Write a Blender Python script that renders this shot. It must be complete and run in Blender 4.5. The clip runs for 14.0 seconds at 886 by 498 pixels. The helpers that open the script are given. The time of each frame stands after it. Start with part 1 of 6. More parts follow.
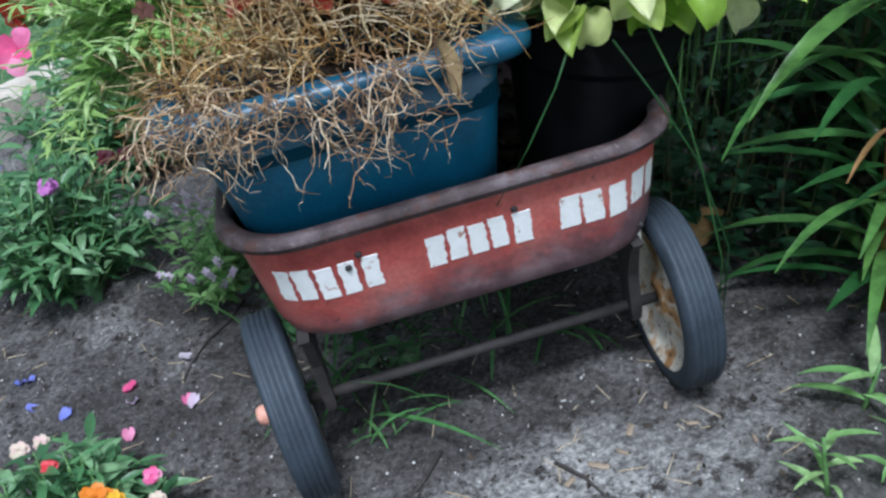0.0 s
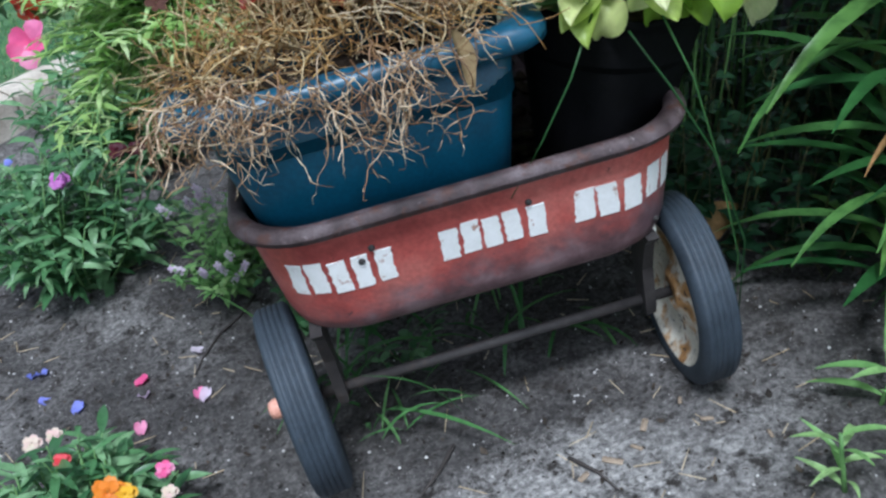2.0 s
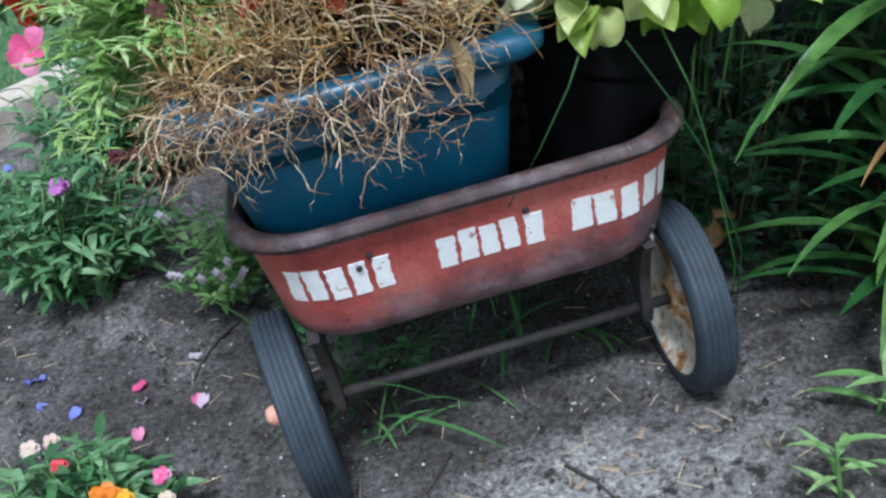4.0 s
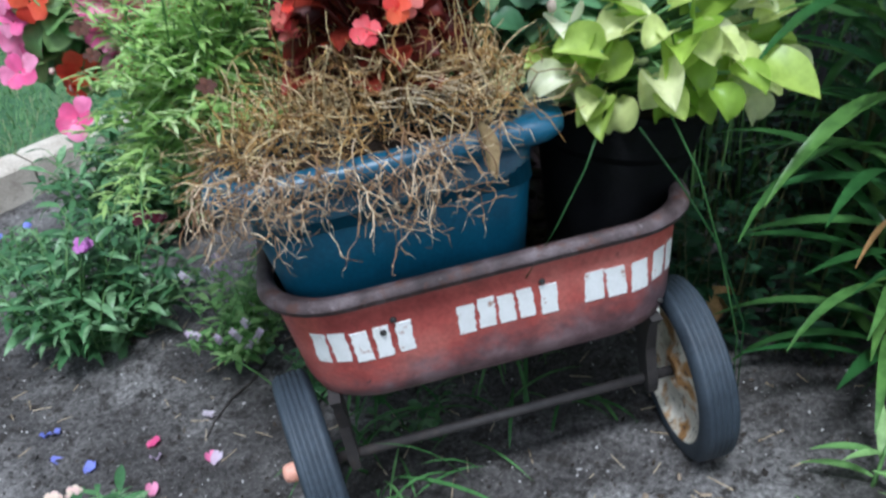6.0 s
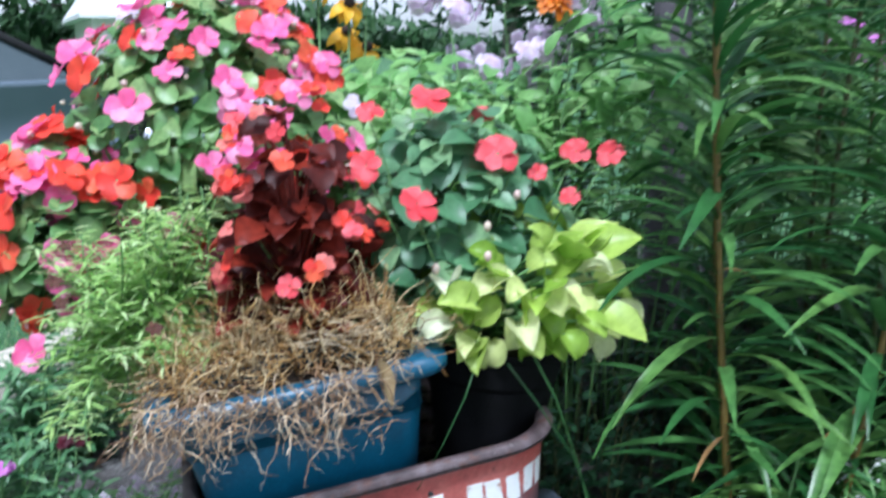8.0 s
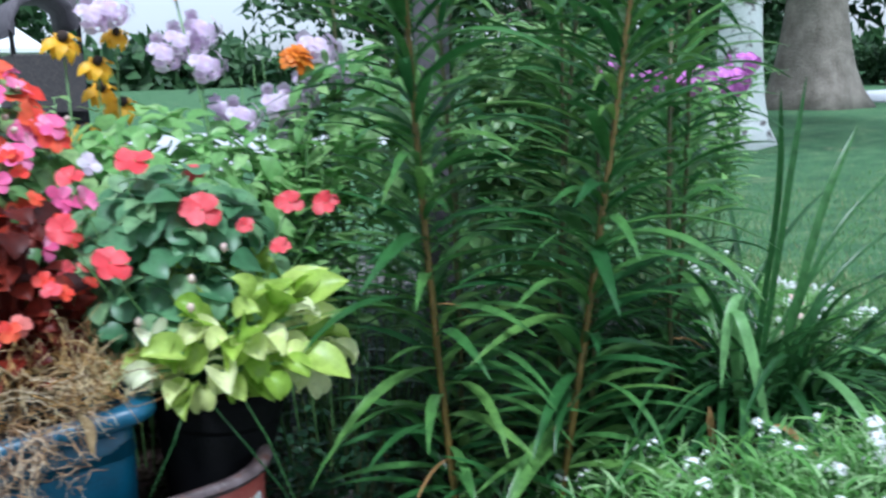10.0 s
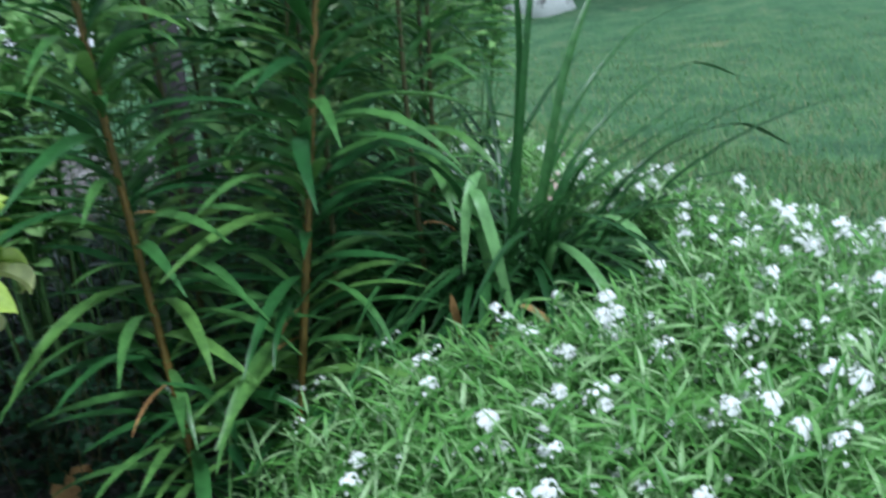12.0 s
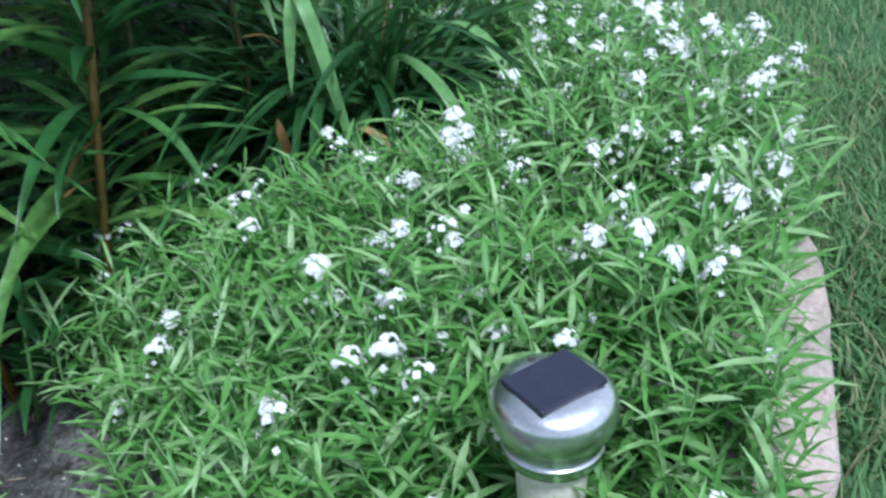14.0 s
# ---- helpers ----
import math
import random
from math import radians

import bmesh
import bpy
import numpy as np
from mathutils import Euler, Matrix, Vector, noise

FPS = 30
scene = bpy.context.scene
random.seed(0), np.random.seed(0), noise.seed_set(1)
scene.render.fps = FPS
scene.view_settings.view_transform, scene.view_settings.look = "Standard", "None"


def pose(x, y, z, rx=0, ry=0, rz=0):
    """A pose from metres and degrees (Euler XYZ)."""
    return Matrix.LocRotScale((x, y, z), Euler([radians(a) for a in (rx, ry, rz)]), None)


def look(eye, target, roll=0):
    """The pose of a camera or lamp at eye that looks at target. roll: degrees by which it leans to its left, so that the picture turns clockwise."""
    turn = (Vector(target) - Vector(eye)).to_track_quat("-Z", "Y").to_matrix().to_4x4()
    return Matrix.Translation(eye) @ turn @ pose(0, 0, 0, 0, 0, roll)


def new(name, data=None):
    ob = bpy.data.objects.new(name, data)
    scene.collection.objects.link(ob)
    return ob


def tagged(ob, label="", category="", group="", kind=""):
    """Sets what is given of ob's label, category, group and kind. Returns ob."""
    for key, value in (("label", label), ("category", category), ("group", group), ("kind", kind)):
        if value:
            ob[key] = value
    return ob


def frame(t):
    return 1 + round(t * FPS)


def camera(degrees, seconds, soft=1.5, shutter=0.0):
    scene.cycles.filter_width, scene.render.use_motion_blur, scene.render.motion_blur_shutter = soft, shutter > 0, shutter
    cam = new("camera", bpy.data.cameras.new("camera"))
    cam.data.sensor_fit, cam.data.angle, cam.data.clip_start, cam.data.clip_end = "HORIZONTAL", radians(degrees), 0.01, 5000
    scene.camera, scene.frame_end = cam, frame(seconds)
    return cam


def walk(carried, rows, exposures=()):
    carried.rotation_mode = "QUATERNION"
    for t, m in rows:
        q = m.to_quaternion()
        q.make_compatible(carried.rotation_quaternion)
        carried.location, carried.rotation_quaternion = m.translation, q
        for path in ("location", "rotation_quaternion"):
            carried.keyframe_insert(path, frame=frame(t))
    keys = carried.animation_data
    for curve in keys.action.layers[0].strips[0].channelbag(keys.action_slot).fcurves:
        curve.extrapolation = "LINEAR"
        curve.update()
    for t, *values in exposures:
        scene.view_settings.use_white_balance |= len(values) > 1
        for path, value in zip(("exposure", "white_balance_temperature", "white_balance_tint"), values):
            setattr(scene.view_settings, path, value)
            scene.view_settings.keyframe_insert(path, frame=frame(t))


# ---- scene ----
cam = camera(52.0, 14.0, soft=2.5, shutter=0.6)
PATH = [
    (0, (-0.211, -0.619, 0.655), (0.319, 1.012, -0.373), -5.0),
    (0.5, (-0.212, -0.618, 0.655), (0.307, 1.014, -0.378), -5.2),
    (1, (-0.213, -0.615, 0.652), (0.296, 1.019, -0.382), -5.4),
    (1.5, (-0.215, -0.615, 0.654), (0.294, 1.02, -0.38), -5.2),
    (2, (-0.214, -0.614, 0.651), (0.295, 1.019, -0.384), -5.3),
    (2.5, (-0.215, -0.617, 0.652), (0.302, 1.018, -0.377), -5.2),
    (2.7, (-0.21, -0.618, 0.652), (0.305, 1.022, -0.37), -5.3),
    (4.8, (-0.22, -0.616, 0.654), (0.297, 1.024, -0.367), -4.6),
    (5, (-0.227, -0.618, 0.657), (0.298, 1.026, -0.354), -4.3),
    (5.5, (-0.238, -0.63, 0.665), (0.307, 1.037, -0.297), -3.6),
    (6, (-0.253, -0.647, 0.679), (0.312, 1.05, -0.215), -2.9),
    (6.5, (-0.27, -0.671, 0.693), (0.322, 1.057, -0.121), -2.2),
    (7, (-0.284, -0.698, 0.706), (0.347, 1.056, -0.019), -1.5),
    (7.5, (-0.307, -0.759, 0.733), (0.408, 1.023, 0.174), -0.8),
    (8, (-0.312, -0.814, 0.752), (0.519, 0.952, 0.317), -0.3),
    (8.5, (-0.316, -0.871, 0.76), (0.587, 0.889, 0.463), -0.8),
    (8.7, (-0.316, -0.892, 0.776), (0.641, 0.84, 0.487), -0.7),
    (10.8, (-0.045, -1.003, 0.792), (1.079, 0.583, 0.318), -2.2),
    (11, (-0.033, -0.999, 0.79), (1.122, 0.556, 0.291), -2.5),
    (11.5, (0.005, -0.996, 0.784), (1.253, 0.461, 0.218), -3.1),
    (12, (0.044, -0.976, 0.77), (1.341, 0.398, 0.114), -3.7),
    (12.5, (0.098, -0.945, 0.745), (1.425, 0.319, -0.055), -3.9),
    (13, (0.128, -0.92, 0.731), (1.471, 0.249, -0.179), -3.4),
    (13.5, (0.145, -0.911, 0.722), (1.505, 0.196, -0.241), -3.1),
    (14, (0.166, -0.902, 0.709), (1.526, 0.15, -0.313), -2.7),
]
walk(cam, [(t, look(eye, target, roll)) for t, eye, target, roll in PATH],
     exposures=[(0.0, 0.57, 5400, 9), (5.5, 0.62, 5450, 9), (7.4, 0.9, 5350, 10), (8.3, 1.04, 5270, 11), (11.0, 0.68, 5300, 6), (12.0, 0.61, 5370, 5), (14.0, 0.69, 5320, 9)])


# ---- light ----
world = bpy.data.worlds.new("sky")
scene.world = world
world.use_nodes = True
sky = world.node_tree.nodes.new("ShaderNodeTexSky")
sky.sky_type = "NISHITA"
sky.sun_disc = False
sky.sun_elevation = radians(63)
sky.sun_rotation = radians(149)
sky.air_density, sky.dust_density, sky.ozone_density = 1.0, 1.5, 1.0
haze = world.node_tree.nodes.new("ShaderNodeHueSaturation")
haze.inputs["Saturation"].default_value = 0.2
world.node_tree.links.new(sky.outputs[0], haze.inputs["Color"])
world.node_tree.links.new(haze.outputs[0], world.node_tree.nodes["Background"].inputs[0])
world.node_tree.nodes["Background"].inputs[1].default_value = 0.112
sun_data = bpy.data.lights.new("sun", "SUN")
sun_data.energy, sun_data.angle, sun_data.color = 2.7, radians(14), (1.0, 0.975, 0.94)
sun = new("sun", sun_data)
sun.matrix_world = look((-2, -3.2, 7.4), (0, 0, 0))


# ---- materials ----
def nodes(name):
    m = bpy.data.materials.new(name)
    m.use_nodes = True
    nt = m.node_tree
    return m, nt, nt.nodes["Principled BSDF"], nt.nodes["Material Output"]


def chance(nt):
    """One random number for each object and each island."""
    a, b = nt.nodes.new("ShaderNodeObjectInfo"), nt.nodes.new("ShaderNodeNewGeometry")
    s, f = nt.nodes.new("ShaderNodeMath"), nt.nodes.new("ShaderNodeMath")
    s.operation, f.operation = "ADD", "FRACT"
    nt.links.new(a.outputs["Random"], s.inputs[0])
    nt.links.new(b.outputs["Random Per Island"], s.inputs[1])
    nt.links.new(s.outputs[0], f.inputs[0])
    return f.outputs[0]


def noise_node(nt, scale, detail=4.0, rough=0.6, coord="Object"):
    c, n = nt.nodes.new("ShaderNodeTexCoord"), nt.nodes.new("ShaderNodeTexNoise")
    n.inputs["Scale"].default_value, n.inputs["Detail"].default_value, n.inputs["Roughness"].default_value = scale, detail, rough
    nt.links.new(c.outputs[coord], n.inputs["Vector"])
    return n.outputs["Fac"]


def ramp(nt, fac, stops):
    r = nt.nodes.new("ShaderNodeValToRGB")
    while len(r.color_ramp.elements) < len(stops):
        r.color_ramp.elements.new(0.5)
    for e, (p, c) in zip(r.color_ramp.elements, stops):
        e.position, e.color = p, (*c, 1)
    nt.links.new(fac, r.inputs[0])
    return r.outputs[0]


def mix(nt, fac, a, b, kind="MIX"):
    m = nt.nodes.new("ShaderNodeMix")
    m.data_type, m.blend_type = "RGBA", kind
    for sock, v in ((m.inputs["Factor"], fac), (m.inputs["A"], a), (m.inputs["B"], b)):
        if isinstance(v, (int, float)):
            sock.default_value = v
        elif isinstance(v, tuple):
            sock.default_value = (*v, 1)
        else:
            nt.links.new(v, sock)
    return m.outputs["Result"]


def bump(nt, bsdf, height, strength=0.3, distance=0.002):
    b = nt.nodes.new("ShaderNodeBump")
    b.inputs["Strength"].default_value, b.inputs["Distance"].default_value = strength, distance
    nt.links.new(height, b.inputs["Height"])
    nt.links.new(b.outputs[0], bsdf.inputs["Normal"])


def leaf_material(name, colours, rough=0.45, through_light=0.3, grain=60, spec=0.4):
    m, nt, p, out = nodes(name)
    n = len(colours)
    base = ramp(nt, chance(nt), [(i / max(1, n - 1), c) for i, c in enumerate(colours)])
    dark = tuple(0.55 * v for v in colours[0])
    col = mix(nt, ramp(nt, noise_node(nt, grain), [(0.42, (0, 0, 0)), (0.75, (0.7, 0.7, 0.7))]), base, dark)
    nt.links.new(col, p.inputs["Base Color"])
    p.inputs["Roughness"].default_value = rough
    p.inputs["Specular IOR Level"].default_value = spec
    bump(nt, p, noise_node(nt, grain * 4), 0.25, 0.001)
    t, mx = nt.nodes.new("ShaderNodeBsdfTranslucent"), nt.nodes.new("ShaderNodeMixShader")
    nt.links.new(col, t.inputs[0])
    mx.inputs[0].default_value = through_light
    nt.links.new(p.outputs[0], mx.inputs[1])
    nt.links.new(t.outputs[0], mx.inputs[2])
    nt.links.new(mx.outputs[0], out.inputs[0])
    return m


def surface(name, stops, scale=8, fine=80, rough=0.7, metal=0.0, relief=0.4, depth=0.003, second=None, third=None):
    """A surface with blotches of colour at one scale, and grain and relief at a finer one."""
    m, nt, p, out = nodes(name)
    col = ramp(nt, noise_node(nt, scale, 6), stops)
    grain = noise_node(nt, fine, 5)
    col = mix(nt, 0.5, col, ramp(nt, grain, [(0.3, (0.35, 0.35, 0.35)), (0.7, (0.75, 0.75, 0.75))]), "OVERLAY")
    for scale2, lo, hi, colour in [q for q in (second, third) if q]:
        col = mix(nt, ramp(nt, noise_node(nt, scale2, 8, 0.7), [(lo, (0, 0, 0)), (hi, (1, 1, 1))]), col, colour)
    nt.links.new(col, p.inputs["Base Color"])
    p.inputs["Roughness"].default_value, p.inputs["Metallic"].default_value = rough, metal
    bump(nt, p, grain, relief, depth)
    return m


M = {}
M["lily"] = leaf_material("lily_leaf", [(0.026, 0.095, 0.027), (0.05, 0.155, 0.039), (0.09, 0.22, 0.055), (0.145, 0.28, 0.062)], 0.32, 0.26, 60, 0.42)
M["lily_stem"] = surface("lily_stem", [(0.3, (0.1, 0.07, 0.012)), (0.7, (0.19, 0.12, 0.024))], 40, 300, 0.5)
M["dark_stem"] = surface("dark_stem", [(0.3, (0.05, 0.05, 0.015)), (0.7, (0.08, 0.085, 0.024))], 40, 300, 0.5)
M["grass"] = leaf_material("grass_blade", [(0.06, 0.18, 0.05), (0.1, 0.26, 0.075), (0.15, 0.31, 0.1)], 0.5, 0.3)
M["turf"] = leaf_material("turf_blade", [(0.085, 0.2, 0.07), (0.135, 0.29, 0.095), (0.19, 0.345, 0.125), (0.36, 0.33, 0.19)], 0.6, 0.4)
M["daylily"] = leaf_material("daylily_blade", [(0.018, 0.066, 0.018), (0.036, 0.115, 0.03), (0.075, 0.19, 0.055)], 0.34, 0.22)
M["alyssum"] = leaf_material("alyssum_leaf", [(0.1, 0.275, 0.052), (0.19, 0.41, 0.1), (0.42, 0.59, 0.3)], 0.4, 0.4)
# Lit copy of the daylily leaf: brightness is put into the green.
M["lit_strap"] = leaf_material("lit_strap_leaf", [(0.19, 0.42, 0.13), (0.27, 0.52, 0.19)], 0.35, 0.5)
M["feather"] = leaf_material("feathery_leaf", [(0.33, 0.55, 0.15), (0.52, 0.73, 0.25), (0.72, 0.86, 0.48)], 0.42, 0.5)
M["snap_leaf"] = leaf_material("snapdragon_leaf", [(0.055, 0.15, 0.06), (0.12, 0.275, 0.105), (0.28, 0.46, 0.235)], 0.36, 0.28)
M["impatiens_leaf"] = leaf_material("impatiens_leaf", [(0.1, 0.22, 0.07), (0.19, 0.36, 0.115), (0.34, 0.48, 0.18)], 0.36, 0.35)
M["coral_leaf"] = leaf_material("blue_green_leaf", [(0.075, 0.19, 0.085), (0.14, 0.3, 0.14), (0.26, 0.42, 0.2)], 0.38, 0.35)
M["pale_leaf"] = leaf_material("broad_green_leaf", [(0.19, 0.4, 0.12), (0.3, 0.54, 0.18), (0.44, 0.65, 0.27)], 0.38, 0.45)
# Leaf green taken almost to black: the shade is in the colour.
M["shade_leaf"] = leaf_material("shade_darkened_leaf", [(0.012, 0.045, 0.02), (0.022, 0.075, 0.03), (0.04, 0.11, 0.045)], 0.45, 0.2)
M["hosta"] = leaf_material("chartreuse_leaf", [(0.28, 0.46, 0.05), (0.45, 0.62, 0.1), (0.64, 0.76, 0.22)], 0.36, 0.45, 40)
M["hosta_cream"] = leaf_material("cream_hosta_leaf", [(0.72, 0.8, 0.28), (0.88, 0.9, 0.5), (0.93, 0.93, 0.72)], 0.35, 0.4, 40)
M["begonia"] = leaf_material("wine_red_leaf", [(0.045, 0.009, 0.007), (0.12, 0.016, 0.01), (0.26, 0.032, 0.016)], 0.45, 0.25, 60, 0.22)
M["coral"] = leaf_material("coral_petal", [(0.75, 0.055, 0.07), (0.82, 0.09, 0.11), (0.86, 0.15, 0.17)], 0.5, 0.35, 40)
M["salmon"] = leaf_material("salmon_petal", [(0.8, 0.16, 0.13), (0.86, 0.26, 0.22)], 0.5, 0.35, 40)
M["red"] = leaf_material("orange_red_petal", [(0.78, 0.045, 0.03), (0.82, 0.075, 0.04), (0.82, 0.15, 0.06)], 0.5, 0.35, 40)
M["pink"] = leaf_material("pink_petal", [(0.85, 0.11, 0.3), (0.9, 0.17, 0.42), (0.92, 0.42, 0.6)], 0.5, 0.35, 40)
M["lilac"] = leaf_material("lilac_petal", [(0.76, 0.58, 0.8), (0.84, 0.7, 0.85), (0.9, 0.82, 0.9)], 0.5, 0.45, 40)
M["magenta"] = leaf_material("magenta_petal", [(0.62, 0.16, 0.6), (0.75, 0.3, 0.72)], 0.5, 0.35, 40)
M["brown"] = leaf_material("withered_brown", [(0.06, 0.02, 0.012), (0.12, 0.045, 0.025)], 0.8, 0.1, 60)
M["wine"] = leaf_material("dark_crimson_petal", [(0.07, 0.004, 0.015), (0.12, 0.008, 0.022)], 0.5, 0.2, 40)
M["blue"] = leaf_material("blue_petal", [(0.2, 0.25, 0.75), (0.35, 0.35, 0.85)], 0.5, 0.3, 40)
M["yellow"] = leaf_material("golden_petal", [(0.8, 0.42, 0.01), (0.85, 0.5, 0.02)], 0.5, 0.3, 40)
M["orange"] = leaf_material("orange_petal", [(0.75, 0.2, 0.01), (0.8, 0.28, 0.02)], 0.5, 0.3, 40)
M["white_petal"] = leaf_material("white_petal", [(0.84, 0.85, 0.84), (0.9, 0.9, 0.89)], 0.6, 0.3, 40)
M["bud"] = leaf_material("pale_bud", [(0.78, 0.68, 0.52), (0.8, 0.55, 0.52)], 0.5, 0.3, 40)
M["cone"] = surface("dark_cone", [(0.3, (0.02, 0.012, 0.01)), (0.7, (0.05, 0.03, 0.02))], 60, 900, 0.9)
M["green_stem"] = surface("green_stem", [(0.3, (0.09, 0.2, 0.06)), (0.7, (0.14, 0.26, 0.08))], 30, 300, 0.5)
M["dry"] = leaf_material("dry_stalk", [(0.08, 0.036, 0.012), (0.36, 0.19, 0.055), (0.58, 0.36, 0.12), (0.92, 0.74, 0.42), (0.2, 0.095, 0.03)], 0.55, 0.1, 200, 0.45)
M["pale_straw"] = leaf_material("pale_straw", [(0.6, 0.46, 0.28), (0.8, 0.68, 0.48)], 0.7, 0.15, 200, 0.3)
M["root"] = leaf_material("dry_root", [(0.11, 0.05, 0.02), (0.36, 0.2, 0.085), (0.92, 0.74, 0.5), (0.2, 0.1, 0.042), (0.56, 0.36, 0.18)], 0.5, 0.1, 240, 0.5)
M["dead_leaf"] = leaf_material("dead_leaf", [(0.4, 0.22, 0.08), (0.5, 0.32, 0.14)], 0.7, 0.25, 120, 0.2)
M["straw"] = leaf_material("tan_dead_leaf", [(0.42, 0.3, 0.15), (0.52, 0.39, 0.21)], 0.7, 0.25, 90, 0.2)
def soil_material():
    m, nt, p, out = nodes("garden_soil")
    broad = ramp(nt, noise_node(nt, 5, 6), [(0.34, (0.063, 0.058, 0.055)), (0.5, (0.133, 0.124, 0.118)), (0.66, (0.275, 0.262, 0.25))])
    # A dry, sandy patch behind the wagon.
    c, g = nt.nodes.new("ShaderNodeTexCoord"), nt.nodes.new("ShaderNodeMapping")
    g.inputs["Location"].default_value, g.inputs["Scale"].default_value = (-0.36, 0.26, 0), (4.0, 5.8, 0)
    nt.links.new(c.outputs["Object"], g.inputs["Vector"])
    ball = nt.nodes.new("ShaderNodeTexGradient")
    ball.gradient_type = "SPHERICAL"
    nt.links.new(g.outputs[0], ball.inputs[0])
    edge = nt.nodes.new("ShaderNodeMath")
    edge.operation = "MULTIPLY"
    nt.links.new(ball.outputs["Fac"], edge.inputs[0])
    nt.links.new(noise_node(nt, 16, 6, 0.65), edge.inputs[1])
    broad = mix(nt, ramp(nt, edge.outputs[0], [(0.1, (0, 0, 0)), (0.34, (1, 1, 1))]), broad, (0.42, 0.405, 0.385))
    crumbs = noise_node(nt, 130, 6, 0.7)
    col = mix(nt, 0.9, broad, ramp(nt, crumbs, [(0.32, (0.1, 0.1, 0.1)), (0.5, (0.5, 0.5, 0.5)), (0.66, (0.95, 0.95, 0.95))]), "OVERLAY")
    col = mix(nt, ramp(nt, noise_node(nt, 36, 8, 0.72), [(0.52, (0, 0, 0)), (0.62, (1, 1, 1))]), col, (0.042, 0.035, 0.03))
    col = mix(nt, ramp(nt, noise_node(nt, 300, 3), [(0.66, (0, 0, 0)), (0.72, (1, 1, 1))]), col, (0.5, 0.48, 0.45))
    nt.links.new(col, p.inputs["Base Color"])
    p.inputs["Roughness"].default_value = 0.95
    bump(nt, p, crumbs, 1.0, 0.014)
    return m


M["soil"] = soil_material()
M["lawn"] = surface("lawn_ground", [(0.36, (0.034, 0.1, 0.038)), (0.5, (0.062, 0.165, 0.06)), (0.64, (0.13, 0.22, 0.09))], 3.5, 60, 0.9, 0, 1.0, 0.02, (30, 0.45, 0.6, (0.036, 0.105, 0.04)), (1.5, 0.61, 0.72, (0.22, 0.23, 0.115)))
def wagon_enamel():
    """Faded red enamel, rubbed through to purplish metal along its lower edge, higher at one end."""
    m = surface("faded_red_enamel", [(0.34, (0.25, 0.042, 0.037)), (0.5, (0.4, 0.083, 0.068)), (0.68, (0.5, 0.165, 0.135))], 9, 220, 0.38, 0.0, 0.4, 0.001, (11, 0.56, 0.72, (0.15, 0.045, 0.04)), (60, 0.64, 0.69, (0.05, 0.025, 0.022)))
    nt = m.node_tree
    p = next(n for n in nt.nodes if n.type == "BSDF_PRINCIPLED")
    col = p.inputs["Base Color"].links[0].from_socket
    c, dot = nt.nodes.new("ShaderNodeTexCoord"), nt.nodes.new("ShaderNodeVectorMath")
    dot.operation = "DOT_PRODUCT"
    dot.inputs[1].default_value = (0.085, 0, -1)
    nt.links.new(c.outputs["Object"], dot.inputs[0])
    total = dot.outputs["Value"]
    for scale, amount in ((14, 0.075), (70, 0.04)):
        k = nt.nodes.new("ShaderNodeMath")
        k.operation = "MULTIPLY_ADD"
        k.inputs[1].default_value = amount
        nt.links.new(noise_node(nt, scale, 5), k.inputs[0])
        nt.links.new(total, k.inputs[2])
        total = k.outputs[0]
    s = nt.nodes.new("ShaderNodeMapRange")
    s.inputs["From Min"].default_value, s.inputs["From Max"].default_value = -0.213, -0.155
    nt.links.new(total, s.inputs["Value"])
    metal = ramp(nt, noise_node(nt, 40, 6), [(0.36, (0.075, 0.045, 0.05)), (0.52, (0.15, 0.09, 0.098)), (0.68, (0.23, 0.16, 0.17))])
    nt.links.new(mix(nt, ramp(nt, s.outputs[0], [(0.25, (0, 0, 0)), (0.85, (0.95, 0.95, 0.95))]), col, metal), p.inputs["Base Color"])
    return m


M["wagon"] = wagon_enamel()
M["rim"] = surface("rusted_rim", [(0.36, (0.03, 0.019, 0.02)), (0.5, (0.062, 0.041, 0.042)), (0.66, (0.12, 0.092, 0.096))], 30, 320, 0.55, 0.1, 0.8, 0.0016, (46, 0.54, 0.62, (0.075, 0.032, 0.024)), (90, 0.62, 0.68, (0.2, 0.165, 0.165)))
# Darkness of the wagon's shaded inside, put into the colour.
M["lining"] = surface("shade_dark_lining", [(0.3, (0.02, 0.016, 0.015)), (0.7, (0.05, 0.036, 0.03))], 25, 300, 0.85, 0, 0.5, 0.001)
M["rust"] = surface("dark_rusty_iron", [(0.3, (0.022, 0.02, 0.02)), (0.6, (0.048, 0.042, 0.04)), (0.75, (0.1, 0.065, 0.045))], 25, 300, 0.7, 0.2, 0.5, 0.001)
M["wheel"] = surface("chipped_wheel_disc", [(0.35, (0.58, 0.53, 0.42)), (0.52, (0.68, 0.63, 0.52)), (0.58, (0.45, 0.24, 0.085)), (0.7, (0.2, 0.085, 0.035))], 17, 260, 0.75, 0, 0.5, 0.001, (130, 0.57, 0.63, (0.06, 0.04, 0.033)))
M["tyre"] = surface("grey_rubber", [(0.3, (0.018, 0.026, 0.036)), (0.7, (0.038, 0.052, 0.068))], 20, 200, 0.65, 0, 0.35, 0.001, (24, 0.6, 0.72, (0.07, 0.07, 0.068)))
M["paint"] = surface("white_brush_paint", [(0.3, (0.8, 0.79, 0.76)), (0.7, (0.9, 0.89, 0.87))], 60, 300, 0.5, 0, 0.4, 0.0008, (70, 0.6, 0.66, (0.4, 0.2, 0.13)))
